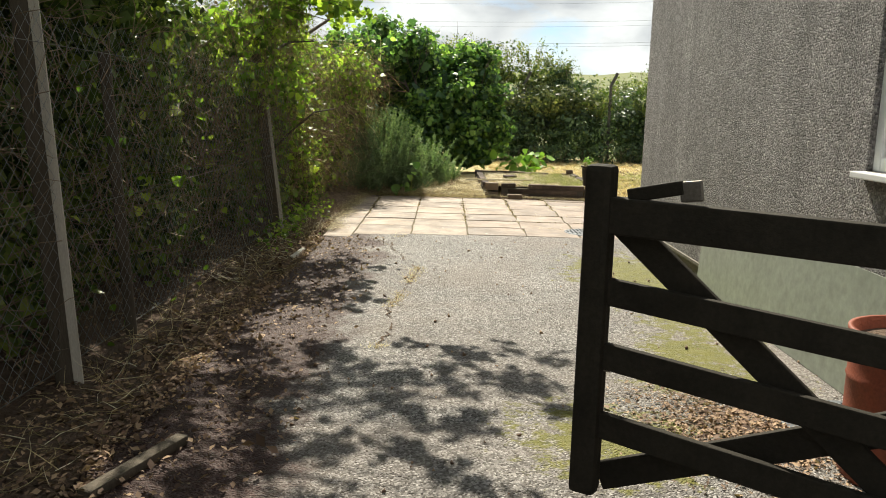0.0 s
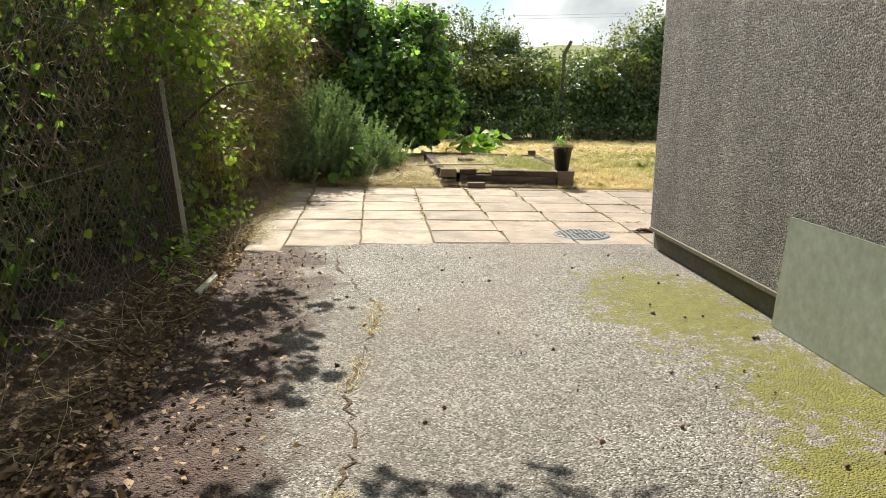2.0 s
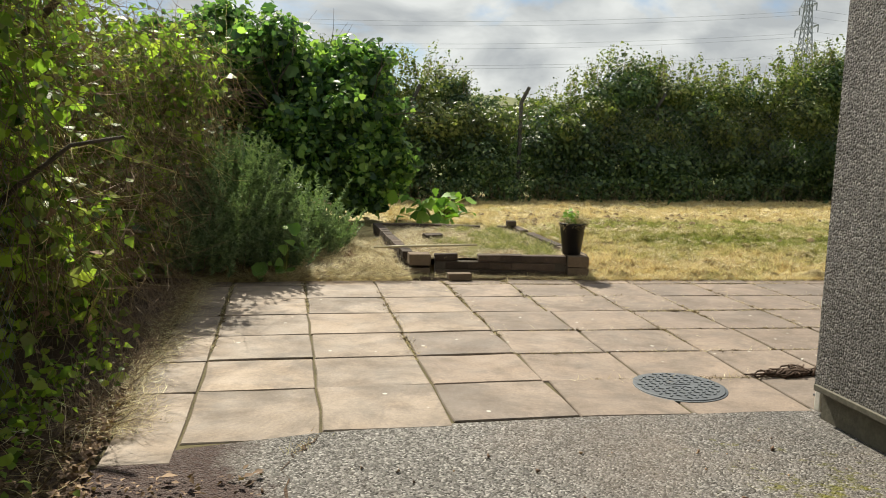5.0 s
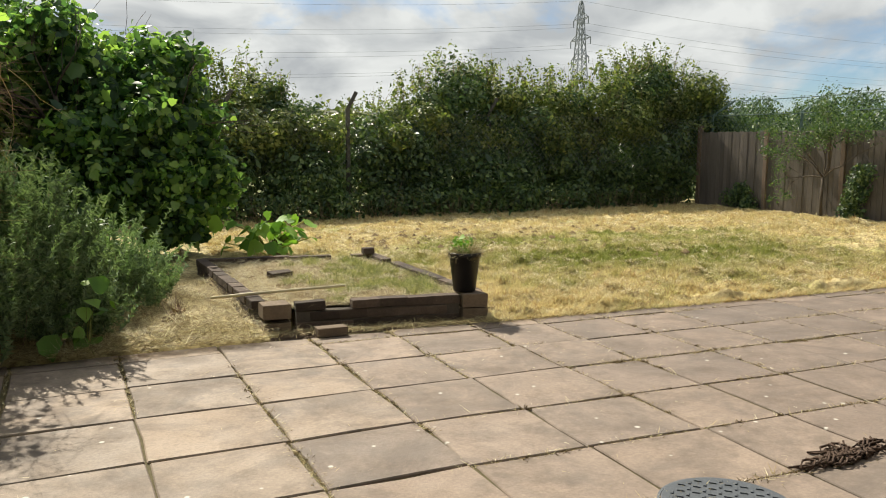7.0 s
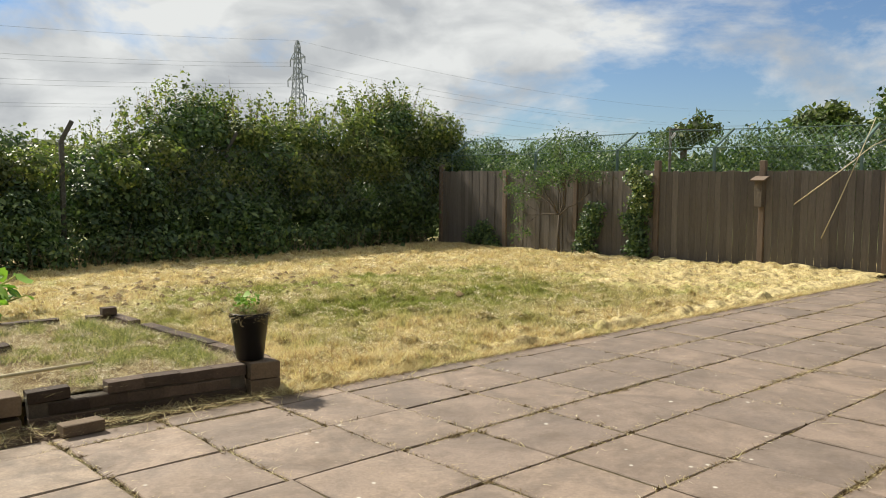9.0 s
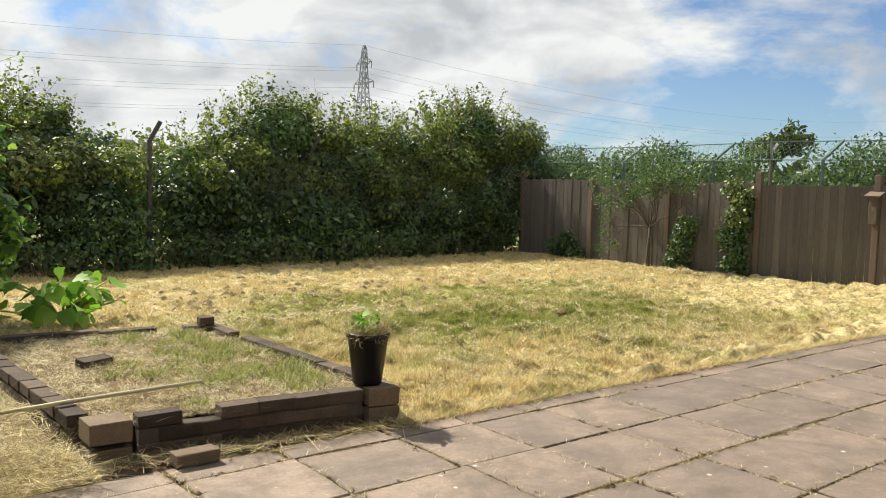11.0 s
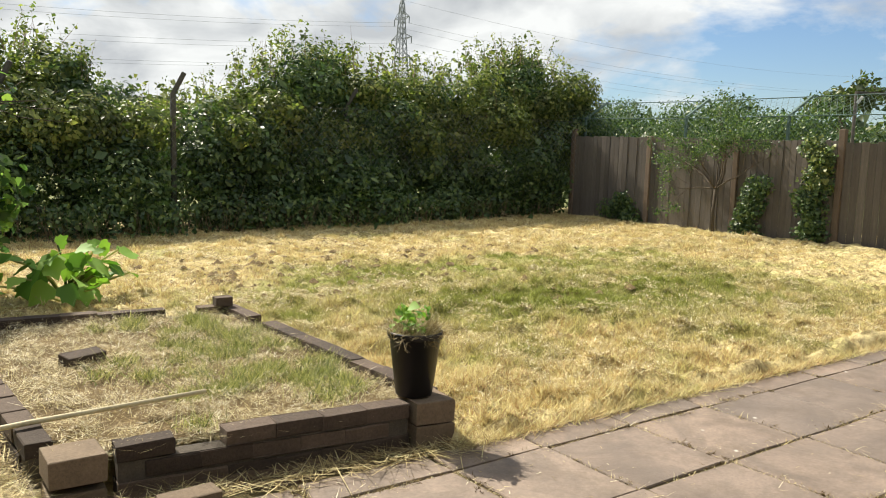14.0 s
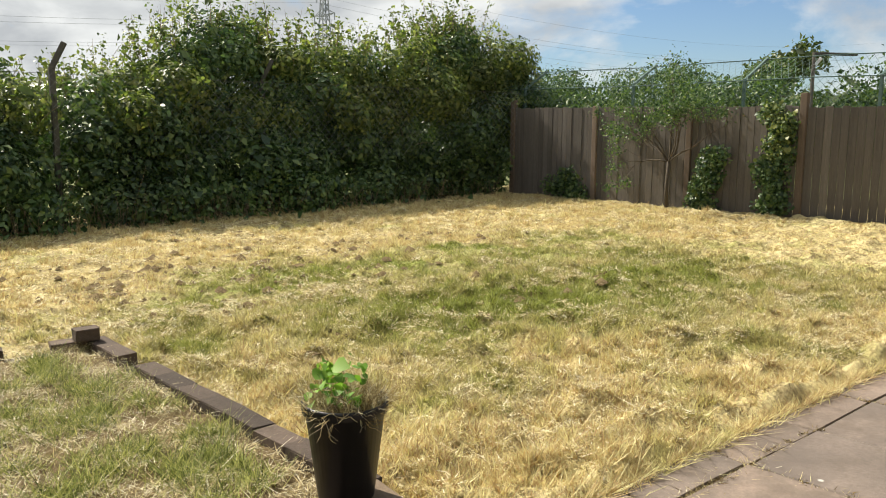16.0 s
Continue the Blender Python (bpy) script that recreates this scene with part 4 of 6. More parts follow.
def build_wire_fences():
    # side fence along the drive
    sf = empty("wire_fence", (-1.75, 4.0, 0), "sagging chain-link fence along the drive, grown through with ivy", "fence")
    chain_link("mesh", (-1.80, 0.6), (-1.72, 8.9), 0.10, 1.72, sf, "palewire", 0.045, 0.0013, sag=0.03)
    for z in (0.12, 0.85, 1.6):
        bm = bmesh.new()
        tube(bm, [(-1.79, 0.5, z), (-1.76, 4.5, z - 0.02), (-1.72, 8.9, z)], 0.0022, 4)
        wpart("line_wire", bm, "dullwire", sf)
    for (x, y), h, lean, w in (((-1.76, 3.66), 1.90, -0.15, 0.09), ((-1.69, 8.13), 1.84, -0.28, 0.10), ((-1.76, 4.46), 1.60, -0.12, 0.06)):
        bm = bmesh.new()
        beam(bm, (x, y, -0.05), (x + lean * 0.7, y - 0.03, h), w, w, 0.012)
        wpart("post", bm, "post", sf)
        if w > 0.08:
            bm = bmesh.new()
            beam(bm, (x + 0.060, y - 0.02, 0.02), (x + 0.060 + lean * (0.68 if y < 5 else 0.52), y - 0.05, h * (0.97 if y < 5 else 0.74)), 0.020, 0.042, 0.003)
            wpart("batten", bm, "palewood", sf, "pale split batten nailed to the post")
    # back fence in front of the hedge
    bf = empty("back_wire_fence", (6.0, 21.9, 0), "rusting chain-link fence swallowed by the hedge", "fence")
    chain_link("mesh", (-2.5, 21.36), (12.9, 21.36), 0.85, 2.0, bf, "palewire", 0.065, 0.0019)
    for z in (2.0,):
        bm = bmesh.new()
        tube(bm, [(-2.5, 21.36, z), (5.0, 21.36, z - 0.03), (12.9, 21.36, z)], 0.003, 4)
        wpart("line_wire", bm, "darkpost", bf)
    for x, y in ((2.05, 21.85), (4.26, 21.45), (7.55, 22.0), (10.3, 22.0)):
        cranked_post("concrete_post", x, y, 2.06, (0.14, -0.10, 0.30), "dark cranked concrete fence post in the hedge", "cranked concrete posts", "darkpost", 0.045)
    # high outer fence beyond the boards
    of = empty("outer_wire_fence", (13.3, 17.0, 0), "green chain-link fence on cranked steel posts behind the boards", "fence")
    line = [(13.30, 22.6), (13.15, 15.75), (14.6, 4.8)]
    for p, q in zip(line, line[1:]):
        chain_link("mesh", p, q, 0.9, 2.10, of, "greenwire", 0.055, 0.0034)
        chain_link("overhang", p, q, 2.10, 2.46, of, "greenwire", 0.055, 0.0036, lean=0.62)
        for off, z in ((0.0, 2.10), (0.62, 2.46), (0.0, 1.3)):
            bm = bmesh.new()
            tube(bm, [(p[0] + off, p[1], z), ((p[0] + q[0]) / 2 + off, (p[1] + q[1]) / 2, z - 0.03), (q[0] + off, q[1], z)], 0.009, 5)
            wpart("line_wire", bm, "greenwire", of)
    for y in (21.6, 19.0, 16.9, 14.9, 12.5, 10.0):
        x = float(np.interp(y, [4.8, 15.75, 22.6], [14.6, 13.15, 13.30])) + 0.05
        bm = bmesh.new()
        beam(bm, (x, y, 0), (x, y, 2.12), 0.045, 0.045, 0.004)
        beam(bm, (x, y, 2.10), (x + 0.62, y - 0.06, 2.47), 0.04, 0.04, 0.004)
        wpart("post", bm, "greenwire", of)
    mast = empty("fence_mast", (13.85, 16.1, 0), "grey steel pole with a bracket above the fence", "pole")
    bm = bmesh.new()
    tube(bm, [(13.85, 16.1, 0), (13.85, 16.1, 2.52)], 0.028, 10)
    wpart("tube", bm, "iron", mast)
    bm = bmesh.new()
    beam(bm, (13.85, 16.1, 2.50), (14.1, 15.55, 2.47), 0.05, 0.045, 0.006)
    wpart("bracket", bm, "darkpost", mast)
    bm = bmesh.new()
    beam(bm, (13.80, 16.05, 2.32), (13.80, 15.97, 2.43), 0.012, 0.05, 0.003)
    wpart("plate", bm, "white", mast, "small white plate")


# ---- planting ----


def hedge_top(x):
    """Height of the back hedge along its length."""
    pts = ((-4, 3.0), (0, 2.9), (1.9, 2.85), (2.9, 2.75), (3.65, 2.15), (4.3, 1.85), (5.15, 2.0), (5.8, 2.5), (6.8, 3.1), (7.5, 2.95), (8.6, 2.85), (9.7, 2.8), (10.7, 2.9), (11.7, 3.45), (12.7, 3.4), (13.6, 3.05), (14.4, 2.5), (15, 2.5))
    return float(np.interp(x, [p[0] for p in pts], [p[1] for p in pts]))


def hedge_front(x):
    """Where the foot of the back hedge meets the lawn."""
    return np.interp(x, [-3, 0, 3, 7.5, 12.0], [20.9, 20.7, 20.5, 20.85, 21.3])


def build_back_hedge():
    rng = np.random.default_rng(31)
    groups = [("hedge", "hedge", []), ("bramble", "hedgelight", [])]
    back = []
    x = -3.6
    while x < 14.2:
        top = hedge_top(x)
        z = 0.32
        while z < top - 0.2:
            r = rng.uniform(0.26, 0.60)
            zc = min(z, top - r * 0.7)
            b = (x + rng.normal() * 0.22, 21.92 + rng.normal() * 0.30 + 0.42 * max(0.0, zc - 1.4), zc, r * 1.1, r * 0.95, r * 0.8)
            if zc < 1.7:
                b = (b[0], min(b[1] + 0.1, float(hedge_front(b[0])) + 0.45 + 0.45 * zc + rng.normal() * 0.16), zc, r * 0.95, r * 0.85, r * 0.8)
            groups[1 if zc > 1.35 and rng.random() < 0.6 else 0][2].append(b)
            if zc < top - 0.7:
                back.append((b[0], b[1] + 0.8, b[2], r * 1.3, r, r * 1.1))
            z += 0.40
        x += 0.50
    for name, material, blobs in groups:
        bush = empty(name, (5.0, 22.0, 0), "dense overgrown dark green boundary hedge" if name == "hedge" else "pale bramble and shrub growth spilling over the hedge", name, kind="stuff")
        P, N = cloud_points(rng, blobs, 390 if name == "hedge" else 520, 0.42)
        if name == "hedge":
            Q, O = cloud_points(rng, back, 170, 0.4)
            P, N = np.concatenate([P, Q]), np.concatenate([N, O])
        clear = (P[:, 0] < 12.5) | (P[:, 1] > 21.62) | (P[:, 2] > 1.8)
        P, N = P[clear], N[clear]
        N[:, 2] += 0.25
        leaves("crown", P, N, 0.070, material, rng, bush, POINTED, 0.42)
        n = 320
        i = rng.integers(0, len(P), n)
        sprigs("stem_tangle", rng, P[i] - N[i] * 0.15, N[i] + np.array([0, 0, 0.8]), 0.45, 0.005, "twig", bush, wander=0.3)
    # upright shoots that break the outline
    bush = empty("hedge_shoots", (5.0, 22.2, 2.0), "loose leafy shoots rising out of the hedge top", "hedge", kind="stuff")
    B, D = [], []
    for _ in range(380):
        x = rng.uniform(-3, 14.4)
        B.append((x, 22.75 + rng.normal() * 0.4, hedge_top(x) - 0.25))
        D.append((rng.normal() * 0.35, rng.normal() * 0.3, 1.0))
    B, D = np.array(B), unit(np.array(D))
    ln = rng.uniform(0.2, 0.75, len(B))
    sprigs("stem_tangle", rng, B, D, 0.55, 0.008, "twig", bush, wander=0.06)
    u = rng.random((len(B), 34)) ** 0.8
    P = (B[:, None, :] + D[:, None, :] * (u * ln[:, None])[..., None] + rng.normal(size=(len(B), 34, 3)) * 0.04).reshape(-1, 3)
    leaves("leaves", P, np.tile([0, -0.3, 1.0], (len(P), 1)), 0.062, "hedgelight", rng, bush, POINTED, 0.9)
    # dark undergrowth stems at the foot
    n = 700
    bx = rng.uniform(-2, 12.5, n)
    B = np.column_stack([bx, hedge_front(bx) + rng.uniform(-0.05, 0.6, n), np.full(n, 0.03)])
    ug = empty("undergrowth", (5, 21.5, 0), "dry stalks and weeds at the hedge foot", "undergrowth", kind="stuff")
    sprigs("stalk_cluster", rng, B, np.column_stack([rng.normal(size=(n, 2)) * 0.3, np.ones(n)]), 0.45, 0.004, "twig", ug, wander=0.15)
    i = rng.integers(0, n, 5000)
    P = B[i] + np.column_stack([rng.normal(size=(5000, 2)) * 0.12, rng.uniform(0.02, 0.5, 5000)])
    leaves("weeds", P, np.tile([0, -0.5, 0.7], (5000, 1)), 0.07, "hedge", rng, ug, POINTED, 0.8)


def build_left_growth():
    rng = np.random.default_rng(41)
    # ivy and scrub behind the chain-link
    ivy = empty("ivy_hedge", (-2.6, 4.0, 0), "dark ivy-clad scrub behind the chain-link fence", "hedge", kind="stuff")
    blobs, back = [], []
    y = -3.0
    while y < 9.4:
        for z in (0.35, 0.85, 1.35, 1.85, 2.4, 2.9, 3.4):
            if z > 2.0 and y > 6.2:
                continue
            r = rng.uniform(0.38, 0.58)
            blobs.append((-2.62 + rng.normal() * 0.12 + 0.22 * max(0, min(z, 2.6) - 1.5), y + rng.normal() * 0.15, z, r, r * 1.2, r))
            back.append((-3.2 + rng.normal() * 0.15, y, z, 0.6, 0.7, 0.5))
        y += 0.6
    P, N = cloud_points(rng, blobs, 270, 0.45)
    Q, O = cloud_points(rng, back, 70, 0.45)
    P, N = np.concatenate([P, Q]), np.concatenate([N, O])
    # an unseen roof of leaves, added over the verge to keep it in shade
    roof = [(rng.uniform(-3.0, -1.25), rng.uniform(-1.0, 3.4), rng.uniform(2.7, 3.5), 0.32, 0.38, 0.22) for _ in range(42)]
    R, S = cloud_points(rng, roof, 120, 0.7)
    keep = (P[:, 0] < -1.90) | (P[:, 2] > 1.75)
    P, N = np.concatenate([P[keep], R]), np.concatenate([N[keep], S])
    leaves("crown", P, N, 0.064, "ivy", rng, ivy, WIDE, 0.7)
    n = 1900
    B = np.column_stack([rng.uniform(-2.15, -1.80, n), rng.uniform(-1, 9.0, n), rng.uniform(0.02, 1.8, n)])
    sprigs("stem_tangle", rng, B, rng.normal(size=(n, 3)) + np.array([0, 0, 0.7]), 0.5, 0.0035, "twig", ivy, wander=0.35)
    # a few leaves through the wire
    n = 260
    y = 8.9 - 5.0 * rng.random(n) ** 2
    P = np.column_stack([rng.uniform(-1.92, -1.74, n), y, 1.85 * rng.random(n) ** 0.8])
    leaves("leaves", P, np.tile([1, -0.5, 0.5], (n, 1)), 0.05, "lime", rng, ivy, BROAD, 0.8)

    vn = empty("hanging_vine", (-1.8, 8.0, 0), "lime green vines hanging over the fence post", "climber")
    blobs = []
    for _ in range(58):
        y = rng.uniform(7.3, 9.9)
        z = rng.uniform(1.45, 2.75) if y < 8.5 else rng.uniform(0.9, 2.8)
        r = rng.uniform(0.10, 0.24)
        blobs.append((-1.78 + rng.normal() * 0.14, y, z, r, r * 1.3, r * 1.2))
    P, N = cloud_points(rng, blobs, 120, 0.95)
    pale = rng.random(len(P)) < 0.55
    leaves("foliage", P[pale], N[pale], 0.052, "lime", rng, vn, BROAD, 0.9, 0.5)
    leaves("dark_leaves", P[~pale], N[~pale], 0.048, "hedgelight", rng, vn, WIDE, 0.9, 0.5)
    i = rng.integers(0, len(P), 700)
    sprigs("stem_tangle", rng, P[i], rng.normal(size=(700, 3)) * 0.4 + np.array([0.1, 0, -0.9]), 0.5, 0.003, "twig", vn, wander=0.25)
    for pts, r in (([(-1.86, 8.08, 1.62), (-1.78, 8.25, 1.84), (-1.62, 8.45, 1.97), (-1.40, 8.65, 2.0)], 0.020), ([(-1.9, 8.9, 0.85), (-1.62, 8.75, 1.10), (-1.42, 8.8, 1.27), (-1.22, 8.9, 1.31)], 0.014),
                   ([(-2.1, 10.6, 1.9), (-1.75, 10.5, 2.25), (-1.45, 10.5, 2.45)], 0.028)):
        bm = bmesh.new()
        tube(bm, pts, [r * (1 - 0.6 * q / len(pts)) for q in range(len(pts))], 7)
        wpart("dead_limb", bm, "bark", vn, "bare dark crooked limb", smooth=True)
    # overhanging tree that dapples the drive
    t = empty("overhanging_tree", (-2.7, 6.3, 0), "tree leaning over the drive above the fence", "tree")
    bm = bmesh.new()
    tube(bm, [(-2.7, 6.3, 0), (-2.65, 6.35, 1.2), (-2.45, 6.3, 2.3), (-2.2, 6.3, 3.2)], [0.11, 0.09, 0.075, 0.06], 8)
    wpart("trunk", bm, "bark", t, smooth=True)
    ends = []
    bm = bmesh.new()
    for d, l in (((1.0, -0.2, 0.45), 1.5), ((0.9, 0.5, 0.5), 1.4), ((1.0, -0.8, 0.4), 1.7), ((-0.3, -0.9, 0.7), 1.5), ((0.8, 0.1, 0.9), 1.8)):
        ends += branch_mesh(bm, rng, (-2.3, 6.3, 2.9), d, l, 0.035, 2, 5, 0.14)
    wpart("branchwork", bm, "bark", t, smooth=True)
    E = np.array([tuple(e) for e in ends])
    blobs = [(e[0], e[1], e[2], 0.24, 0.24, 0.17) for e in E if e[2] > 2.9 and e[0] < 0.4]
    P, N = cloud_points(rng, blobs, 40, 0.8)
    P2 = np.concatenate([np.column_stack([-1.95 + 2.1 * rng.random(135) ** 2.2, rng.uniform(4.9, 7.6, 135), rng.uniform(2.75, 3.5, 135)]),
                         np.column_stack([-1.7 + 1.0 * rng.random(46) ** 1.5, rng.uniform(7.6, 9.6, 46), rng.uniform(2.25, 2.95, 46)])])
    Pc, Nc = cloud_points(rng, [(p[0], p[1], p[2], 0.13, 0.15, 0.10) for p in P2], 130, 0.95)
    leaves("crown", np.concatenate([P, Pc]), np.concatenate([N, Nc]), 0.060, "lime", rng, t, BROAD, 0.8)
    bm = bmesh.new()
    for p in P2[::2]:
        tube(bm, [(-2.25, 6.3, 3.1), (p[0] * 0.5 - 1.1, p[1] * 0.6 + 2.5, p[2] + 0.05), tuple(p)], [0.016, 0.009, 0.003], 4)
    wpart("twig_spray", bm, "bark", t)

    # sunlit climber past the end of the fence: lime leaves over dry brown stems
    cl = empty("climber", (-2.2, 9.8, 0), "tangled climber of lime leaves and dry brown stems", "climber")
    blobs = []
    for _ in range(135):
        y = rng.uniform(8.7, 13.6)
        z = rng.uniform(0.15, 2.35 - 0.06 * max(0.0, y - 10.5))
        r = rng.uniform(0.18, 0.40)
        face = -1.42 + 0.46 * min(1.0, max(0.0, (y - 11.4) / 1.5)) * min(1.0, max(0.0, z - 0.6)) - 0.42 * max(0.0, z - 0.9) * (1 - 0.9 * min(1.0, max(0.0, (y - 11.0) / 1.5))) - 0.12 * math.sin(y * 3.1) * math.sin(z * 2.7)
        blobs.append((face - r * 0.95 - abs(rng.normal()) * 0.14, y, z, r, r * 1.2, r))
    for _ in range(50):
        y = rng.uniform(8, 14.5)
        blobs.append((-2.75 + 0.3 * (y > 11.5), y, rng.uniform(0.3, 2.1), 0.55, 0.7, 0.5))
    P, N = cloud_points(rng, blobs, 90, 0.8)
    pick = rng.random(len(P)) + 0.16 * np.sin(P[:, 1] * 4 + np.sin(P[:, 2] * 3) * 2) * np.sin(P[:, 2] * 4)
    N[:, 2] += 0.45
    a, b = pick < 0.33 + 0.13 * P[:, 2], pick > 0.85
    leaves("foliage", P[a], N[a], 0.062, "lime", rng, cl, WIDE, 0.8)
    leaves("dead_leaves", P[b], N[b], 0.050, "dead", rng, cl, POINTED, 0.9, label="withered brown leaves")
    mid = ~(a | b)
    leaves("dark_leaves", P[mid], N[mid], 0.058, "hedgelight", rng, cl, WIDE, 0.8)
    n = 6400
    i = rng.integers(0, len(P), n)
    sprigs("stem_tangle", rng, P[i] + N[i] * 0.04, N[i] * 0.35 + rng.normal(size=(n, 3)) * 0.45 + np.array([0, 0, -0.5]), 0.60, 0.0036, "twig", cl, wander=0.3)
    n = 1700
    front = np.flatnonzero((P[:, 0] > -2.1) & (P[:, 2] > 0.5))
    i = rng.choice(front, n)
    sprigs("dry_tangle", rng, P[i] + N[i] * 0.05 + np.array([0.05, -0.05, 0]), rng.normal(size=(n, 3)) * 0.45 + np.array([0.1, 0, -0.8]), 0.55, 0.0028, "oldstraw", cl, wander=0.35, label="tangle of pale dry vine stems")
    n = 420
    B = np.column_stack([rng.uniform(-1.65, -1.28, n), rng.uniform(8.6, 12.3, n), np.full(n, 0.02)])
    sprigs("dry_growth", rng, B, np.column_stack([rng.normal(size=(n, 2)) * 0.8, np.ones(n)]), 0.22, 0.0028, "twig", cl, wander=0.35, label="dry brown growth at the climber's foot")

    # rosemary
    for (cx, cy, h, w, label) in ((-0.98, 13.12, 1.20, 0.66, "large grey-green rosemary bush on dry grass"), (-0.34, 13.62, 0.66, 0.34, "middling rosemary bush with upright spikes"), (-0.03, 14.08, 0.34, 0.20, "small rosemary bush with upright spikes"), (-0.66, 12.76, 0.38, 0.30, "low rosemary growth spilling to the slabs"), (-1.42, 12.5, 0.95, 0.42, "grey-green rosemary bush against the climber")):
        ro = empty("rosemary_bush", (cx, cy, 0), label, "shrub", "rosemary bushes")
        m = int(620 * w * h / 0.5)
        a, r = rng.uniform(0, 6.283, m), np.sqrt(rng.random(m))
        lump = 1 + 0.24 * np.sin(a * 3 + cx * 5 + 4 * r) + 0.20 * np.sin(a * 7 + cy + 6 * r)
        zt = h * 0.72 * np.sqrt(np.clip(1.02 - r ** 2, 0, 1)) * lump
        B = np.column_stack([cx + 0.84 * w * r * np.cos(a) * lump, cy + 0.84 * w * r * np.sin(a) * lump, 0.03 + zt * (1 - 0.9 * rng.random(m) ** 1.6)])
        D = unit(np.column_stack([np.cos(a) * r * 0.75, np.sin(a) * r * 0.75, np.full(m, 1.0)]) + rng.normal(size=(m, 3)) * 0.18)
        ln = rng.uniform(0.10, 0.28, m) * np.where(rng.random(m) < 0.20, 1.9, 1.0)
        sprigs("woody_base", rng, B[::3] - D[::3] * 0.1, D[::3], 0.25, 0.004, "twig", ro, wander=0.06)
        q = 64
        u = np.linspace(0.0, 1.0, q)[None, :] + rng.normal(size=(m, q)) * 0.01
        P = (B[:, None, :] + D[:, None, :] * (u * ln[:, None])[..., None]).reshape(-1, 3)
        rad = unit(rng.normal(size=(len(P), 3)))
        Dr = np.repeat(D, q, axis=0)
        out = unit(rad + Dr * 0.9)
        leaves("foliage", P, np.cross(out, rad), 0.040, "rosemary", rng, ro, (np.array([[-0.17, 0, 0], [0.17, 0, 0], [0, 1, 0]], float), np.array([[0, 1, 2]])), 0.2, 0.0, 0.2, along=out * 2.0)

    # fig tree
    fg = empty("fig_tree", (-0.45, 17.6, 0), "broad dark green fig tree spreading behind the bed", "tree")
    bm = bmesh.new()
    tube(bm, [(-0.45, 17.6, 0), (-0.42, 17.5, 0.5), (-0.30, 17.4, 1.0)], [0.12, 0.10, 0.085], 8)
    wpart("trunk", bm, "bark", fg, smooth=True)
    bm = bmesh.new()
    ends = []
    for d, l in (((0.7, -0.3, 0.6), 1.4), ((0.3, 0.5, 0.9), 1.5), ((-0.6, -0.3, 0.8), 1.4), ((-0.2, -0.8, 0.7), 1.4), ((0.1, 0.0, 1.0), 1.5), ((0.8, 0.3, 0.25), 1.2)):
        ends += branch_mesh(bm, rng, (-0.35, 17.4, 0.75), d, l, 0.045, 2, 5, 0.08)
    wpart("branchwork", bm, "bark", fg, smooth=True)
    blobs = []
    for x, y, z, r, k in ((-0.27, 17.4, 1.25, 1.25, 1.0), (0.55, 17.2, 1.05, 0.85, 0.9), (-0.45, 17.3, 2.25, 1.05, 0.75), (0.38, 17.3, 2.30, 0.62, 0.85), (0.75, 17.5, 2.45, 0.36, 1.0), (0.82, 17.2, 1.72, 0.52, 1.0), (0.25, 16.9, 1.55, 0.75, 1.0), (1.0, 17.1, 0.75, 0.42, 0.9), (-1.35, 17.4, 1.7, 1.0, 1.2), (0.45, 16.9, 0.52, 0.55, 0.9),
                          (-0.35, 16.6, 1.0, 0.85, 1.1), (1.05, 17.3, 1.2, 0.42, 0.8), (-1.9, 16.8, 2.1, 0.85, 1.1), (-1.5, 18.5, 2.4, 1.2, 0.8), (-1.0, 16.5, 0.7, 0.8, 0.9)):
        blobs.append((x, y, z, r * 0.7, r * 0.7, r * k * 0.7))
        for _ in range(9):
            d = Vector(rng.normal(size=3)).normalized()
            q = r * rng.uniform(0.28, 0.42)
            blobs.append((x + d.x * r * 0.72, y + d.y * r * 0.72, max(0.35, z + d.z * r * k * 0.72), q, q, q * 0.8))
    P, N = cloud_points(rng, blobs, 170, 0.7, 0.30)
    N[:, 2] += 0.7
    leaves("crown", P, N, 0.080, "fig", rng, fg, LOBED, 0.95, 0.35, 0.34)
    # scrub that closes the corner behind the fig
    sc = empty("corner_scrub", (-2.4, 17.0, 0), "tall green scrub in the far garden corner", "shrub", kind="stuff")
    blobs = []
    for _ in range(90):
        y = rng.uniform(13.0, 22)
        blobs.append((-2.6 + rng.normal() * 0.35, y, rng.uniform(0.3, 1.9 + 0.1 * (y - 13)), 0.55, 0.6, 0.5))
    P, N = cloud_points(rng, blobs, 100, 0.45)
    leaves("crown", P, N, 0.085, "hedge", rng, sc, WIDE, 0.8)
    # broad-leaved weed at the rosemary's foot
    wd = empty("dock_weed", (-0.52, 12.48, 0.02), "pale green broad-leaved weed by the rosemary", "weed")
    n = 16
    P = np.array([-0.52, 12.48, 0.30]) + rng.normal(size=(n, 3)) * np.array([0.10, 0.06, 0.10])
    leaves("foliage", P, np.tile([0.1, -0.6, 0.8], (n, 1)), 0.085, "squash", rng, wd, BROAD, 0.4)
    B = np.tile([-0.52, 12.48, 0.02], (6, 1)) + rng.normal(size=(6, 3)) * np.array([0.02, 0.02, 0])
    sprigs("stalk", rng, B, np.column_stack([rng.normal(size=(6, 2)) * 0.3, np.ones(6)]), 0.36, 0.004, "greenblade", wd, wander=0.1)
    # vegetable by the back wall of the bed
    vg = empty("courgette_plant", (1.62, 16.5, 0.03), "leafy green courgette plant behind the brick bed", "vegetable plant")
    n = 54
    a = rng.uniform(0, 6.283, n)
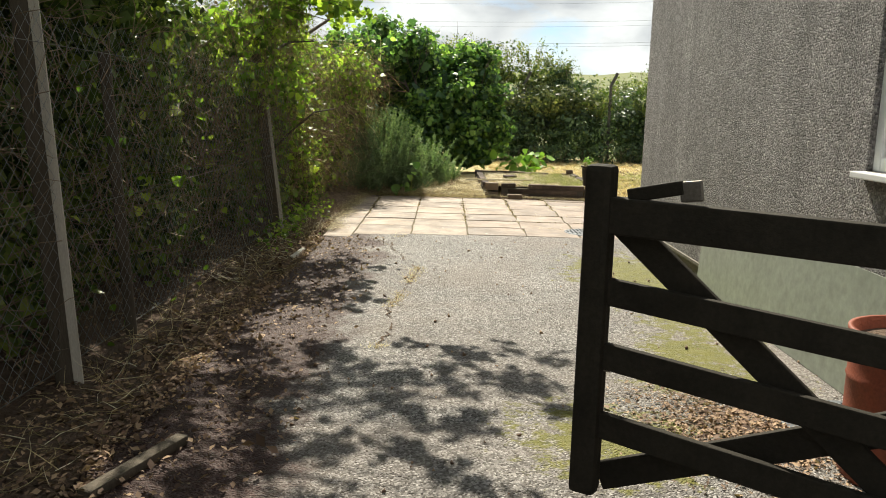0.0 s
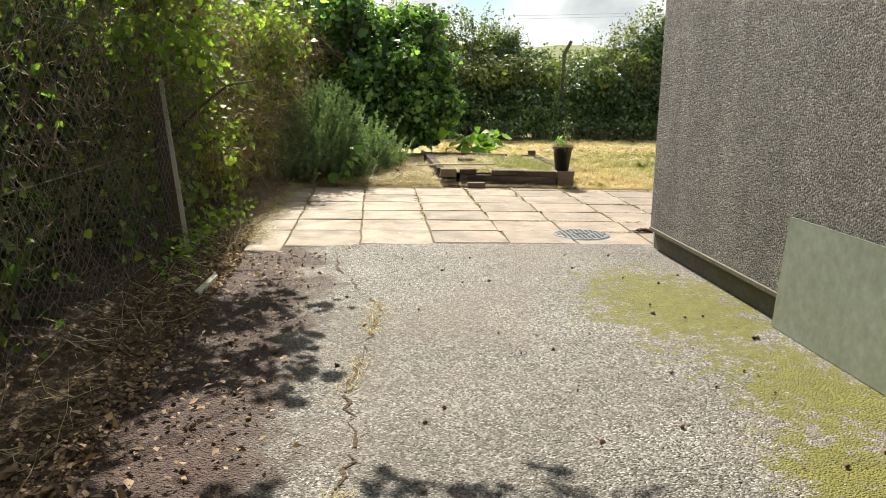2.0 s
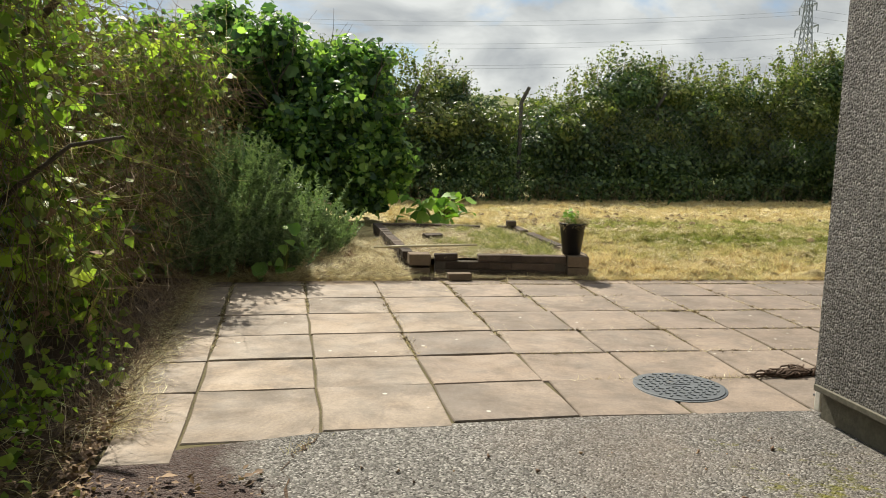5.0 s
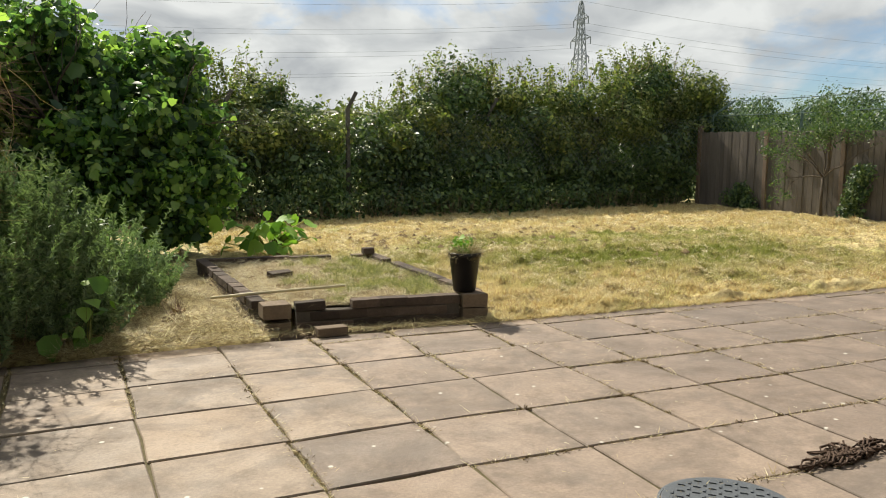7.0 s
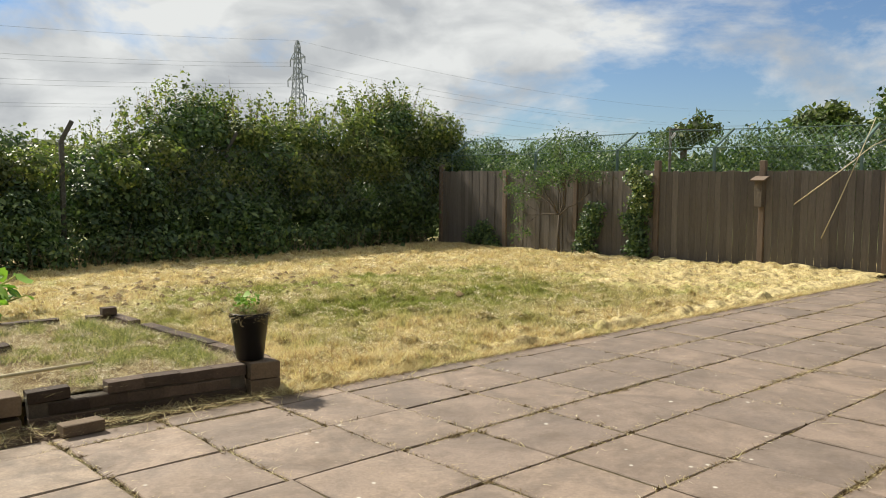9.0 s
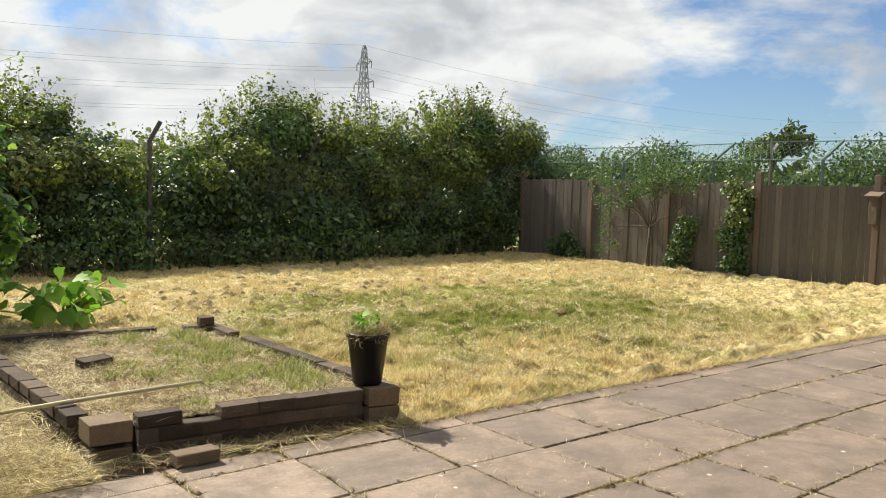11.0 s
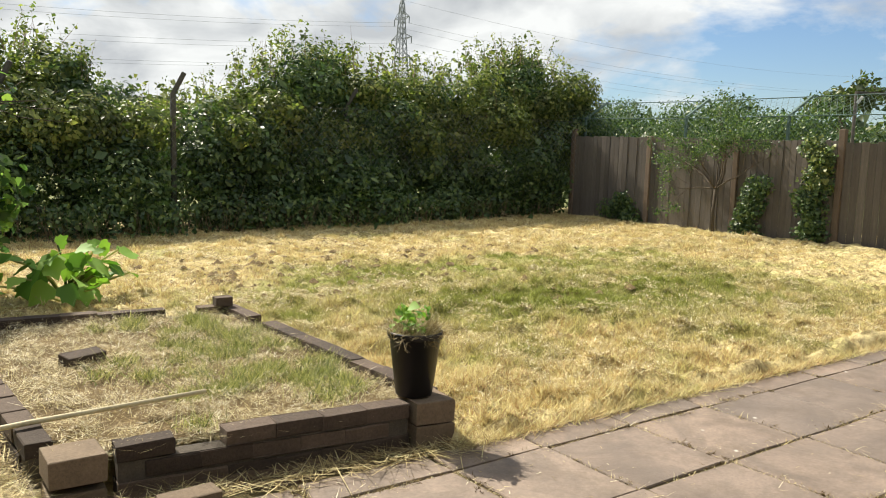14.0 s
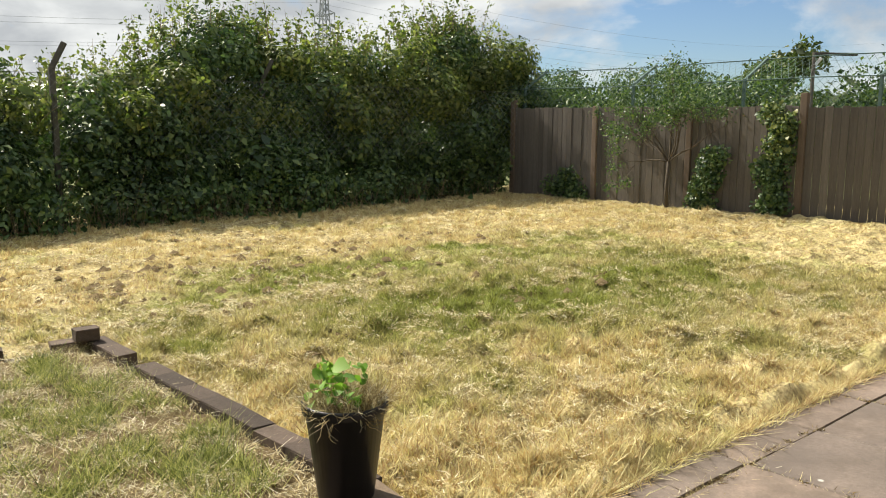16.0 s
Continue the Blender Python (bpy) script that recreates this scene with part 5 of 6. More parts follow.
    r = rng.uniform(0.08, 0.62, n)
    P = np.column_stack([1.62 + r * np.cos(a), 16.5 + r * np.sin(a) * 0.6, 0.16 + rng.uniform(0.0, 0.34, n)])
    N = np.column_stack([np.cos(a) * 0.4, np.sin(a) * 0.4 - 0.3, np.ones(n)])
    leaves("leaves", P, N, 0.155, "squash", rng, vg, LOBED, 0.6, 0.2, 0.25, along=np.column_stack([np.cos(a), np.sin(a), np.full(n, -0.1)]))
    bm = bmesh.new()
    for p in P[::2]:
        tube(bm, [(1.62, 16.5, 0.03), ((p[0] + 1.62) / 2, (p[1] + 16.5) / 2, p[2] * 0.75), tuple(p)], [0.014, 0.011, 0.008], 5)
    wpart("stalk", bm, "greenblade", vg)


def build_right_growth(posts):
    rng = np.random.default_rng(51)
    # young tree before the boards
    t = empty("young_tree", (12.5, 17.75, 0), "slender young apple tree with sparse leaves by the fence", "tree")
    bm = bmesh.new()
    tube(bm, [(12.5, 17.75, 0), (12.48, 17.76, 0.4), (12.5, 17.75, 0.85)], [0.034, 0.028, 0.025], 8)
    wpart("trunk", bm, "bark", t, smooth=True)
    bm = bmesh.new()
    ends = []
    for d, l in (((0.1, 1.0, 0.7), 0.85), ((-0.2, 0.6, 1.0), 0.85), ((0.0, 0.0, 1.0), 0.95), ((0.1, -0.6, 0.9), 0.85), ((-0.1, -1.0, 0.7), 0.8), ((-0.5, 0.3, 0.8), 0.7), ((-0.2, 1.1, 0.35), 0.8), ((-0.4, -0.4, 0.9), 0.8)):
        ends += branch_mesh(bm, rng, (12.5, 17.75, 0.80), d, l, 0.016, 2, 5, 0.05, 0.6)
    wpart("branchwork", bm, "bark", t, smooth=True)
    E = np.array([tuple(e) for e in ends])
    P, N = cloud_points(rng, [(e[0], e[1], e[2], 0.15, 0.2, 0.15) for e in E], 210, 0.95)
    leaves("crown", P, N, 0.034, "hedge", rng, t, POINTED, 0.9)
    # ivy on the boards and weeds at their foot
    for y, z1, w, label in ((16.05, 1.62, 0.24, "ivy climbing the fence beside a post"), (17.2, 1.0, 0.28, "ivy growing up the foot of the fence"), (19.9, 0.55, 0.4, "low leafy weeds at the foot of the fence")):
        iv = empty("fence_ivy", (12.7, y, 0), label, "ivy", "fence ivy")
        blobs = []
        z = 0.12
        while z < z1:
            blobs.append((12.68, y + rng.normal() * 0.08, z, 0.13, w * rng.uniform(0.6, 1.2) * (1.25 - 0.4 * z / z1), 0.2))
            z += 0.16
        P, N = cloud_points(rng, blobs, 1100, 0.8)
        P = P[rng.random(len(P)) < 0.75]
        N = np.tile([-0.9, -0.1, 0.4], (len(P), 1))
        leaves("foliage", P, N, 0.038, "hedge", rng, iv, BROAD, 0.6)
        if z1 > 1.5:
            k = P[:, 2] > 0.85
            k &= rng.random(len(P)) < 0.55
            leaves("young_growth", P[k] + np.array([-0.03, 0, 0.03]), N[k], 0.038, "hedgelight", rng, iv, BROAD, 0.6, label="pale green young ivy leaves")
    # growth beyond the outer fence
    out = empty("outer_scrub", (16, 16, 0), "light green scrub behind the outer fence", "shrub", kind="stuff")
    blobs = []
    for _ in range(130):
        y = rng.uniform(2, 25)
        blobs.append((14.9 + rng.uniform(0, 2.0), y, rng.uniform(0.7, 2.15 + 0.2 * math.sin(y)), 0.6, 0.8, 0.42))
    for _ in range(22):
        blobs.append((rng.uniform(15, 18), rng.uniform(6, 25), rng.uniform(2.0, 2.5), 0.35, 0.45, 0.30))
    for _ in range(34):
        blobs.append((rng.uniform(15.5, 18.5), rng.uniform(4, 13.5), rng.uniform(1.8, 2.9), 0.5, 0.6, 0.42))
    for _ in range(30):
        blobs.append((rng.uniform(14.4, 16.5), rng.uniform(19.5, 26.5), rng.uniform(1.7, 2.45), 0.5, 0.6, 0.4))
    P, N = cloud_points(rng, blobs, 170, 0.5)
    leaves("crown", P, N, 0.062, "hedge", rng, out, POINTED, 0.8)
    # a round-headed tree farther off
    for x, y, z, r in ((22.6, 20.6, 3.05, 0.72), (18.2, 14.7, 2.85, 0.60), (17.7, 12.9, 2.75, 0.62)):
        ft = empty("distant_tree", (x, y, 0), "dark round-headed tree beyond the garden", "tree", "distant trees")
        bm = bmesh.new()
        tube(bm, [(x, y, 0), (x, y, z - r * 0.3)], [0.16, 0.10], 7)
        wpart("trunk", bm, "bark", ft)
        bl = [(x + rng.normal() * r * 0.5, y + rng.normal() * r * 0.5, z + rng.normal() * r * 0.22, r * 0.5, r * 0.5, r * 0.4) for _ in range(14)]
        P, N = cloud_points(rng, bl, 110, 0.5)
        leaves("crown", P, N, 0.14, "far", rng, ft, POINTED, 0.8)


def build_distance():
    rng = np.random.default_rng(61)
    # low wooded ridge
    n = 90
    bm = bmesh.new()
    rows = []
    for d, hh in ((180, 0.0), (300, 0.6), (420, 1.0), (600, 0.9)):
        row = []
        for i in range(n):
            a = radians(-75 + 190 * i / (n - 1))
            h = hh * d * (0.048 + 0.006 * math.sin(i * 0.35) + 0.003 * math.sin(i * 1.7)) * (1.0 if a < 0.6 else max(0.45, 1.0 - (a - 0.6)))
            row.append(bm.verts.new((d * math.sin(a), d * math.cos(a), h - 2)))
        rows.append(row)
    for a, b in zip(rows, rows[1:]):
        for i in range(n - 1):
            bm.faces.new((a[i], a[i + 1], b[i + 1], b[i]))
    tagged(link("backdrop", bm, "field", smooth=True), "low green ridge on the horizon", "hill", kind="structure")
    wd = empty("far_woods", (0, 60, 0), "belt of scrub trees beyond the hedge", "trees", kind="stuff")
    bl = []
    for _ in range(150):
        a = radians(rng.uniform(-25, 60))
        d = rng.uniform(45, 80)
        r = rng.uniform(1.5, 2.8)
        bl.append((d * math.sin(a), d * math.cos(a), r * 0.6, r, r, r * 0.62))
    P, N = cloud_points(rng, bl, 4, 0.4)
    leaves("crowns", P, N, 0.75, "far", rng, wd, POINTED, 0.8)
    # pylon
    az, dist = radians(34.6), 250.0
    px, py = dist * math.sin(az), 8.0 + dist * math.cos(az)
    H = 44.5
    py_ob = empty("pylon", (px, py, 0), "grey lattice steel electricity pylon far off", "pylon")
    turn = az - radians(28)
    c, s = -math.sin(turn), -math.cos(turn)
    w = lambda x, y, z: (px + x * c - y * s, py + x * s + y * c, z)
    half = lambda z: np.interp(z, [0, 22, 34, 43, 45], [3.6, 1.7, 1.0, 0.55, 0.1])
    bm = bmesh.new()
    zs = [0, 6, 11, 15, 18.5, 22, 25, 28, 31, 34, 37, 40, 43, H]
    cor = ((-1, -1), (1, -1), (1, 1), (-1, 1))
    for za, zb in zip(zs, zs[1:]):
        for k in range(4):
            (ax, ay), (bx, by) = cor[k], cor[(k + 1) % 4]
            ha, hb = half(za), half(zb)
            tube(bm, [w(ax * ha, ay * ha, za), w(ax * hb, ay * hb, zb)], 0.16, 4)
            tube(bm, [w(ax * ha, ay * ha, za), w(bx * hb, by * hb, zb)], 0.09, 4)
            tube(bm, [w(bx * ha, by * ha, za), w(ax * hb, ay * hb, zb)], 0.09, 4)
    wpart("tower", bm, "steel", py_ob)
    tips = []
    for z, L in ((27.5, 5.4), (33.0, 6.2), (39.0, 4.6)):
        bm = bmesh.new()
        for sx in (-1, 1):
            for yy in (-0.8, 0.8):
                tube(bm, [w(sx * 0.9, yy, z), w(sx * L, 0, z + 0.3)], 0.12, 4)
                tube(bm, [w(sx * 0.8, yy, z + 1.8), w(sx * L, 0, z + 0.3)], 0.10, 4)
            tube(bm, [w(sx * L, 0, z + 0.3), w(sx * L, 0, z - 1.7)], 0.16, 5)
            tips.append((sx * L, z - 1.7))
        wpart("cross_arm", bm, "steel", py_ob)
    tips.append((0.0, H))
    for sx, z in tips:
        for sy in (-1, 1):
            bm = bmesh.new()
            pts = []
            for i in range(25):
                u = i / 24
                L = 330 * u * sy
                pts.append(w(sx, L, z - 4 * 9.0 * u * (1 - u) + (1.5 if sy > 0 else 4.0) * u))
            tube(bm, pts, 0.032, 4)
            tagged(link("power_line", bm, "steel"), "thin overhead power cable strung from the pylon", "cable", "power lines")


# ---- grass, litter and small things ----


def in_bed(P):
    def inside(p, q):
        return (q.x - p.x) * (P[:, 1] - p.y) - (q.y - p.y) * (P[:, 0] - p.x) > -0.07
    return inside(FL, FR) & inside(FR, BR) & inside(BR, BL) & inside(BL, FL)


def build_grass():
    rng = np.random.default_rng(71)

    def field(n, x0, x1, y0, y1):
        return np.column_stack([rng.uniform(x0, x1, n), rng.uniform(y0, y1, n)])
    XY = np.concatenate([field(80000, 2.4, 8.0, 12.28, 15.2), field(80000, 1.0, 11.0, 15.0, 18.0), field(45000, 0.7, 13.0, 17.8, 21.6), field(26000, 8.0, 13.0, 12.28, 15.0)])
    XY = XY[~in_bed(XY)]
    XY = XY[(XY[:, 0] > 2.42) | (XY[:, 1] > 15.2)]
    d = np.hypot(XY[:, 0], XY[:, 1] - 10)
    clump = np.sin(XY[:, 0] * 6 + np.sin(XY[:, 1] * 3.1) * 2) * np.sin(XY[:, 1] * 7 + np.sin(XY[:, 0] * 2.3) * 2)
    P = np.column_stack([XY, lawn_height(XY[:, 0], XY[:, 1]) - 0.004])
    g = grass("lawn_grass", rng, P, 0.014 + 0.016 * np.clip(clump, 0, 1), 0.0026 + 0.0005 * d, "blade", None, 0.9)
    tagged(g, "short dry mown grass, straw-coloured with green patches", "grass", kind="stuff")
    # uncut tufts standing out of the lawn
    C = np.concatenate([field(2000, 2.45, 8.5, 12.3, 15.5), field(1500, 1.0, 12.5, 15.3, 21.2)])
    C = C[~in_bed(C) & ((C[:, 0] > 2.45) | (C[:, 1] > 15.3)) & (C[:, 1] > 12.42 - 0.045 * C[:, 0])]
    k = 72
    hgt = 0.020 + 0.038 * rng.random(len(C)) ** 2.0
    T = (C[:, None, :] + rng.normal(size=(len(C), k, 2)) * (0.018 + 0.05 * rng.random(len(C)))[:, None, None]).reshape(-1, 2)
    T = np.column_stack([T, lawn_height(T[:, 0], T[:, 1])])
    g = grass("lawn_tufts", rng, T, np.repeat(hgt, k), 0.0022 + 0.00035 * np.hypot(T[:, 0], T[:, 1] - 10), "blade", None, 0.62)
    tagged(g, "taller uncut tufts of grass in the lawn", "grass", kind="stuff")
    # cut straw lying in wads, thickest in drifts
    W = np.concatenate([field(5200, 2.42, 8.5, 12.3, 16.0), field(3000, 0.9, 12.6, 15.4, 20.4)])
    W = W[~in_bed(W) & ((W[:, 0] > 2.45) | (W[:, 1] > 15.35)) & (W[:, 1] > 12.40 - 0.045 * W[:, 0])]
    drift = np.sin(W[:, 0] * 2.1 + 2 * np.sin(W[:, 1] * 1.7)) * np.sin(W[:, 1] * 2.6 + 2 * np.sin(W[:, 0] * 1.3 + 1))
    W = W[drift > rng.uniform(-0.9, 0.9, len(W))]
    k = 40
    rad = rng.uniform(0.03, 0.085, len(W))
    off = rng.normal(size=(len(W), k, 2)) * rad[:, None, None] * 0.55
    rise = np.clip(1 - np.sum(off ** 2, axis=2) / rad[:, None] ** 2, 0, 1) * (0.5 * rad)[:, None]
    S = (W[:, None, :] + off).reshape(-1, 2)
    S = np.column_stack([S, lawn_height(S[:, 0], S[:, 1]) + 0.010 + rise.ravel() * rng.random(len(S))])
    dd = np.hypot(S[:, 0], S[:, 1] - 10)
    g = grass("cut_straw", rng, S, 0.0095, 0.0017 + 0.00034 * dd, "straw", None, 2.4)
    tagged(g, "wads of pale cut straw lying on the lawn", "straw", kind="stuff")
    # the bed: dry litter, low dry grass and a few green tufts
    W = field(1050, 0.68, 2.33, 12.55, 15.25)
    rad = rng.uniform(0.03, 0.09, len(W))
    off = rng.normal(size=(len(W), 36, 2)) * rad[:, None, None] * 0.6
    rise = np.clip(1 - np.sum(off ** 2, axis=2) / rad[:, None] ** 2, 0, 1) * (0.6 * rad)[:, None]
    B = (W[:, None, :] + off).reshape(-1, 2)
    B = np.column_stack([B, 0.172 + rise.ravel() * rng.random(len(B))])
    B = B[in_bed(B)]
    g = grass("bed_straw", rng, B, 0.010, 0.0016, "straw", None, 3.2)
    tagged(g, "matted dry straw covering the raised bed", "straw", kind="stuff")
    B = field(3000, 0.68, 2.33, 12.62, 15.1)
    B = B[in_bed(B)]
    g = grass("bed_grass", rng, np.column_stack([B, np.full(len(B), 0.165)]), 0.035, 0.002, "oldstraw", None, 1.0)
    tagged(g, "dry grass growing in the raised bed", "grass", kind="stuff")
    tufts = []
    for _ in range(52):
        c = np.array([0.82 + 1.44 * rng.random() ** 0.5, rng.uniform(12.75, 14.9)])
        k = int(rng.integers(110, 280))
        tufts.append(np.column_stack([c + rng.normal(size=(k, 2)) * rng.uniform(0.025, 0.06), np.full(k, 0.165)]))
    T = np.concatenate(tufts)
    T = T[in_bed(T)]
    tagged(grass("green_tufts", rng, T, 0.052, 0.0026, "greenblade", None, 0.8), "fresh green grass tufts in the raised bed", "grass", kind="stuff")
    # dead grass heaped beside the bed, and blown against its front wall
    q = np.concatenate([field(26000, -1.1, 0.60, 12.30, 15.0), np.column_stack([rng.uniform(0.55, 2.5, 1400), 12.66 - 0.135 * rng.uniform(0, 1.75, 1400) - np.abs(rng.normal(size=1400)) * 0.06])])
    q[26000:, 1] = 12.62 - 0.135 * (q[26000:, 0] - 0.66) - 0.05 - np.abs(rng.normal(size=1400)) * 0.07
    hump = 0.05 * (np.sin(q[:, 0] * 7) * np.sin(q[:, 1] * 6) + 1) * np.clip((q[:, 1] - 12.35) * 4, 0, 1) * (q[:, 0] < 0.6)
    P = np.column_stack([q, 0.012 + hump * rng.random(len(q)) ** 0.5 + 0.02 * rng.random(len(q)) + 0.03 * (q[:, 0] < 0.6)])
    g = grass("straw_heap", rng, P, 0.022, 0.0026, "oldstraw", None, 4.5)
    tagged(g, "matted heap of dead yellow grass beside the bed", "straw", kind="stuff")
    n = 1800
    q = field(n, -1.0, 0.55, 12.35, 14.4)
    st = sprigs("long_straw", rng, np.column_stack([q, np.full(n, 0.04)]), np.column_stack([rng.normal(size=(n, 2)), np.abs(rng.normal(size=n)) * 0.5]), 0.22, 0.0014, "oldstraw", None, wander=0.25)
    tagged(st, "long bent stalks of dead grass", "straw", kind="stuff")
    # dry grass over the ragged side of the slabs
    n = 7000
    t = rng.random(n)
    q = np.column_stack([-1.28 + 0.04 * np.sin(t * 20) + rng.normal(size=n) * 0.07 + 0.25 * np.clip(t - 0.75, 0, 1), 8.6 + 3.8 * t])
    g = grass("edge_straw", rng, np.column_stack([q, 0.01 + 0.03 * rng.random(n)]), 0.015, 0.0018, "oldstraw", None, 4.0)
    tagged(g, "dry grass and straw along the slab edge", "straw", kind="stuff")
    # weeds in the slab joints
    J = []
    for x in XL[1:]:
        k = int(rng.integers(260, 760))
        y0 = rng.uniform(8.7, 11.2)
        J.append(np.column_stack([x + rng.normal(size=k) * 0.012, np.clip(rng.uniform(y0, y0 + 2.2, k), 8.72, 12.3)]))
    for y in YL[1:]:
        for _ in range(16):
            k = int(rng.integers(60, 330))
            x0 = rng.uniform(0.5, 10)
            J.append(np.column_stack([rng.uniform(x0, x0 + 1.1, k), y + rng.normal(size=k) * 0.012]))
            J[-1][:, 1] += SKEW * np.maximum(0.0, J[-1][:, 0] - 0.3)
    J = np.concatenate(J)
    tagged(grass("joint_weeds", rng, np.column_stack([J, np.full(len(J), -0.006)]), 0.014, 0.0022, "oldstraw", None, 1.5), "dry moss and weeds in the slab joints", "weeds", kind="stuff")
    C = J[rng.integers(0, len(J), 900)]
    q = 16
    size = 0.006 + 0.016 * rng.random(len(C)) ** 2
    T = (C[:, None, :] + rng.normal(size=(len(C), q, 2)) * size[:, None, None] * np.array([1.3, 0.9])).reshape(-1, 2)
    T = T[(T[:, 1] > 8.75) & (T[:, 1] < 12.3)]
    tagged(grass("joint_moss", rng, np.column_stack([T, np.full(len(T), -0.002)]), 0.010, 0.0045, "thatch", None, 1.2), "clumps of dry brown moss along the slab joints", "moss", kind="stuff")
    # crumbs of straw and moss strewn along joints and slabs
    i = rng.integers(0, len(J), 5200)
    K = J[i] + rng.normal(size=(5200, 2)) * np.where(rng.random(5200) < 0.7, 0.022, 0.12)[:, None]
    K = K[(K[:, 1] > 8.75) & (K[:, 1] < 12.3)]
    tagged(grass("strewn_straw", rng, np.column_stack([K, np.full(len(K), 0.008)]), 0.006, 0.0018, "straw", None, 4.0), "bits of straw strewn over the slabs", "straw", kind="stuff")
    # ragged lawn fringe over the slabs
    k = 9000
    E = np.column_stack([rng.uniform(2.3, 12.5, k), 12.0 - np.abs(rng.normal(size=k)) * 0.03])
    E[:, 1] += 0.41 + SKEW * (E[:, 0] - 0.3)
    tagged(grass("lawn_fringe", rng, np.column_stack([E, np.full(k, 0.0)]), 0.05, 0.003, "blade", None, 1.1), "ragged dry grass fringe over the slab edge", "grass", kind="stuff")


def build_litter():
    rng = np.random.default_rng(81)
    n = 15000
    x = -1.22 - np.abs(rng.normal(size=n)) * 0.30 + (rng.random(n) < 0.25) * rng.random(n) * 0.7
    yy = rng.uniform(0.5, 9.3, n)
    x = np.where(yy > 8.2, np.minimum(x, -1.30), x)
    P = np.column_stack([x, yy, 0.012 + 0.05 * np.clip(-1.45 - x, 0, 1) + 0.02 * rng.random(n)])
    tagged(leaves("leaf_litter", P, np.tile([0, 0, 1.0], (n, 1)), 0.026, "dead", rng, None, POINTED, 0.45, 0.0), "brown dead leaves along the drive edge", "leaf litter", kind="stuff")
    n = 500
    B = np.column_stack([-1.35 - np.abs(rng.normal(size=n)) * 0.25, rng.uniform(0.8, 9.2, n), np.full(n, 0.03)])
    tagged(sprigs("dry_twigs", rng, B, np.column_stack([rng.normal(size=(n, 2)), np.abs(rng.normal(size=n)) * 0.35]), 0.26, 0.0022, "straw", None, wander=0.25), "dry broken twigs and stalks on the verge", "twigs", kind="stuff")
    # green weeds along the foot of the fence
    W = []
    for _ in range(18):
        c = np.array([-1.55 + rng.normal() * 0.10, 9.7 - 2.6 * rng.random() ** 1.6])
        k = int(rng.integers(14, 40))
        W.append(np.column_stack([c + rng.normal(size=(k, 2)) * 0.09, rng.uniform(0.05, 0.24, k)]))
    W = np.concatenate(W)
    tagged(leaves("weeds", W, np.tile([0.2, -0.2, 1.0], (len(W), 1)), 0.032, "lime", rng, None, BROAD, 0.6), "low green weeds at the fence foot", "weeds", kind="stuff")
    n = 4600
    P = np.column_stack([1.35 + rng.normal(size=n) * 0.24, 3.35 + rng.normal(size=n) * 0.28, 0.008 + 0.008 * rng.random(n)])
    tagged(leaves("leaf_litter", P, np.tile([0, 0, 1.0], (n, 1)), 0.020, "dead", rng, None, POINTED, 0.3, 0.0), "reddish crumbled leaf litter on the drive", "leaf litter", kind="stuff")
    # crack in the drive, with tan weeds in it
    pts = [(-0.36, 8.58), (-0.52, 8.30), (-0.50, 7.7), (-0.38, 7.35), (-0.33, 7.0), (-0.20, 6.75), (-0.24, 6.3), (-0.28, 5.9), (-0.36, 5.3), (-0.30, 4.8), (-0.38, 4.4)]
    bm = bmesh.new()
    for (xa, ya), (xb, yb) in zip(pts, pts[1:]):
        m = 7
        for i in range(m):
            q = lambda u: (xa + (xb - xa) * u + 0.02 * math.sin(u * 19 + ya * 7), ya + (yb - ya) * u)
            (x0, y0), (x1, y1) = q(i / m), q((i + 1) / m)
            w = 0.005 + 0.004 * math.sin(ya * 5 + i)
            bm.faces.new([bm.verts.new(v) for v in ((x0 - w, y0, 0.004), (x0 + w, y0, 0.004), (x1 + w, y1, 0.004), (x1 - w, y1, 0.004))])
    tagged(link("crack", bm, "soil"), "dark weathered crack across the drive", "crack", kind="structure")
    n = 1500
    t = rng.random(n) ** 0.7
    cx = np.interp(t, np.linspace(0, 1, len(pts)), [p[0] for p in pts]) + rng.normal(size=n) * 0.03
    cy = np.interp(t, np.linspace(0, 1, len(pts)), [p[1] for p in pts]) + rng.normal(size=n) * 0.03
    keep = np.sin(cy * 6) + np.sin(cy * 2.3) > 0.25
    tagged(grass("crack_weeds", rng, np.column_stack([cx, cy, np.full(n, 0.004)])[keep], 0.02, 0.002, "blade", None, 1.2), "tan dried weeds growing in the crack", "weeds", kind="stuff")
    # crumbs of debris on the drive
    V, F = [], []
    base = np.array([[0, 0, 1], [1, 0, 0], [-0.5, 0.87, 0], [-0.5, -0.87, 0], [0, 0, -0.5]])
    tri = np.array([[0, 1, 2], [0, 2, 3], [0, 3, 1], [4, 2, 1], [4, 3, 2], [4, 1, 3]])
    n = 230
    c = np.column_stack([rng.uniform(-1.2, 2.0, n), 2.0 + 6.3 * rng.random(n), np.full(n, 0.006)])
    s = 0.006 + 0.012 * rng.random(n) ** 3
    V = c[:, None, :] + s[:, None, None] * (base[None] + rng.normal(size=(n, 5, 3)) * 0.25)
    F = (np.arange(n) * 5)[:, None, None] + tri[None]
    tagged(soup("debris", V.reshape(-1, 3), F.reshape(-1, 3), "dead"), "small dried seed heads and crumbs on the drive", "debris", kind="stuff")


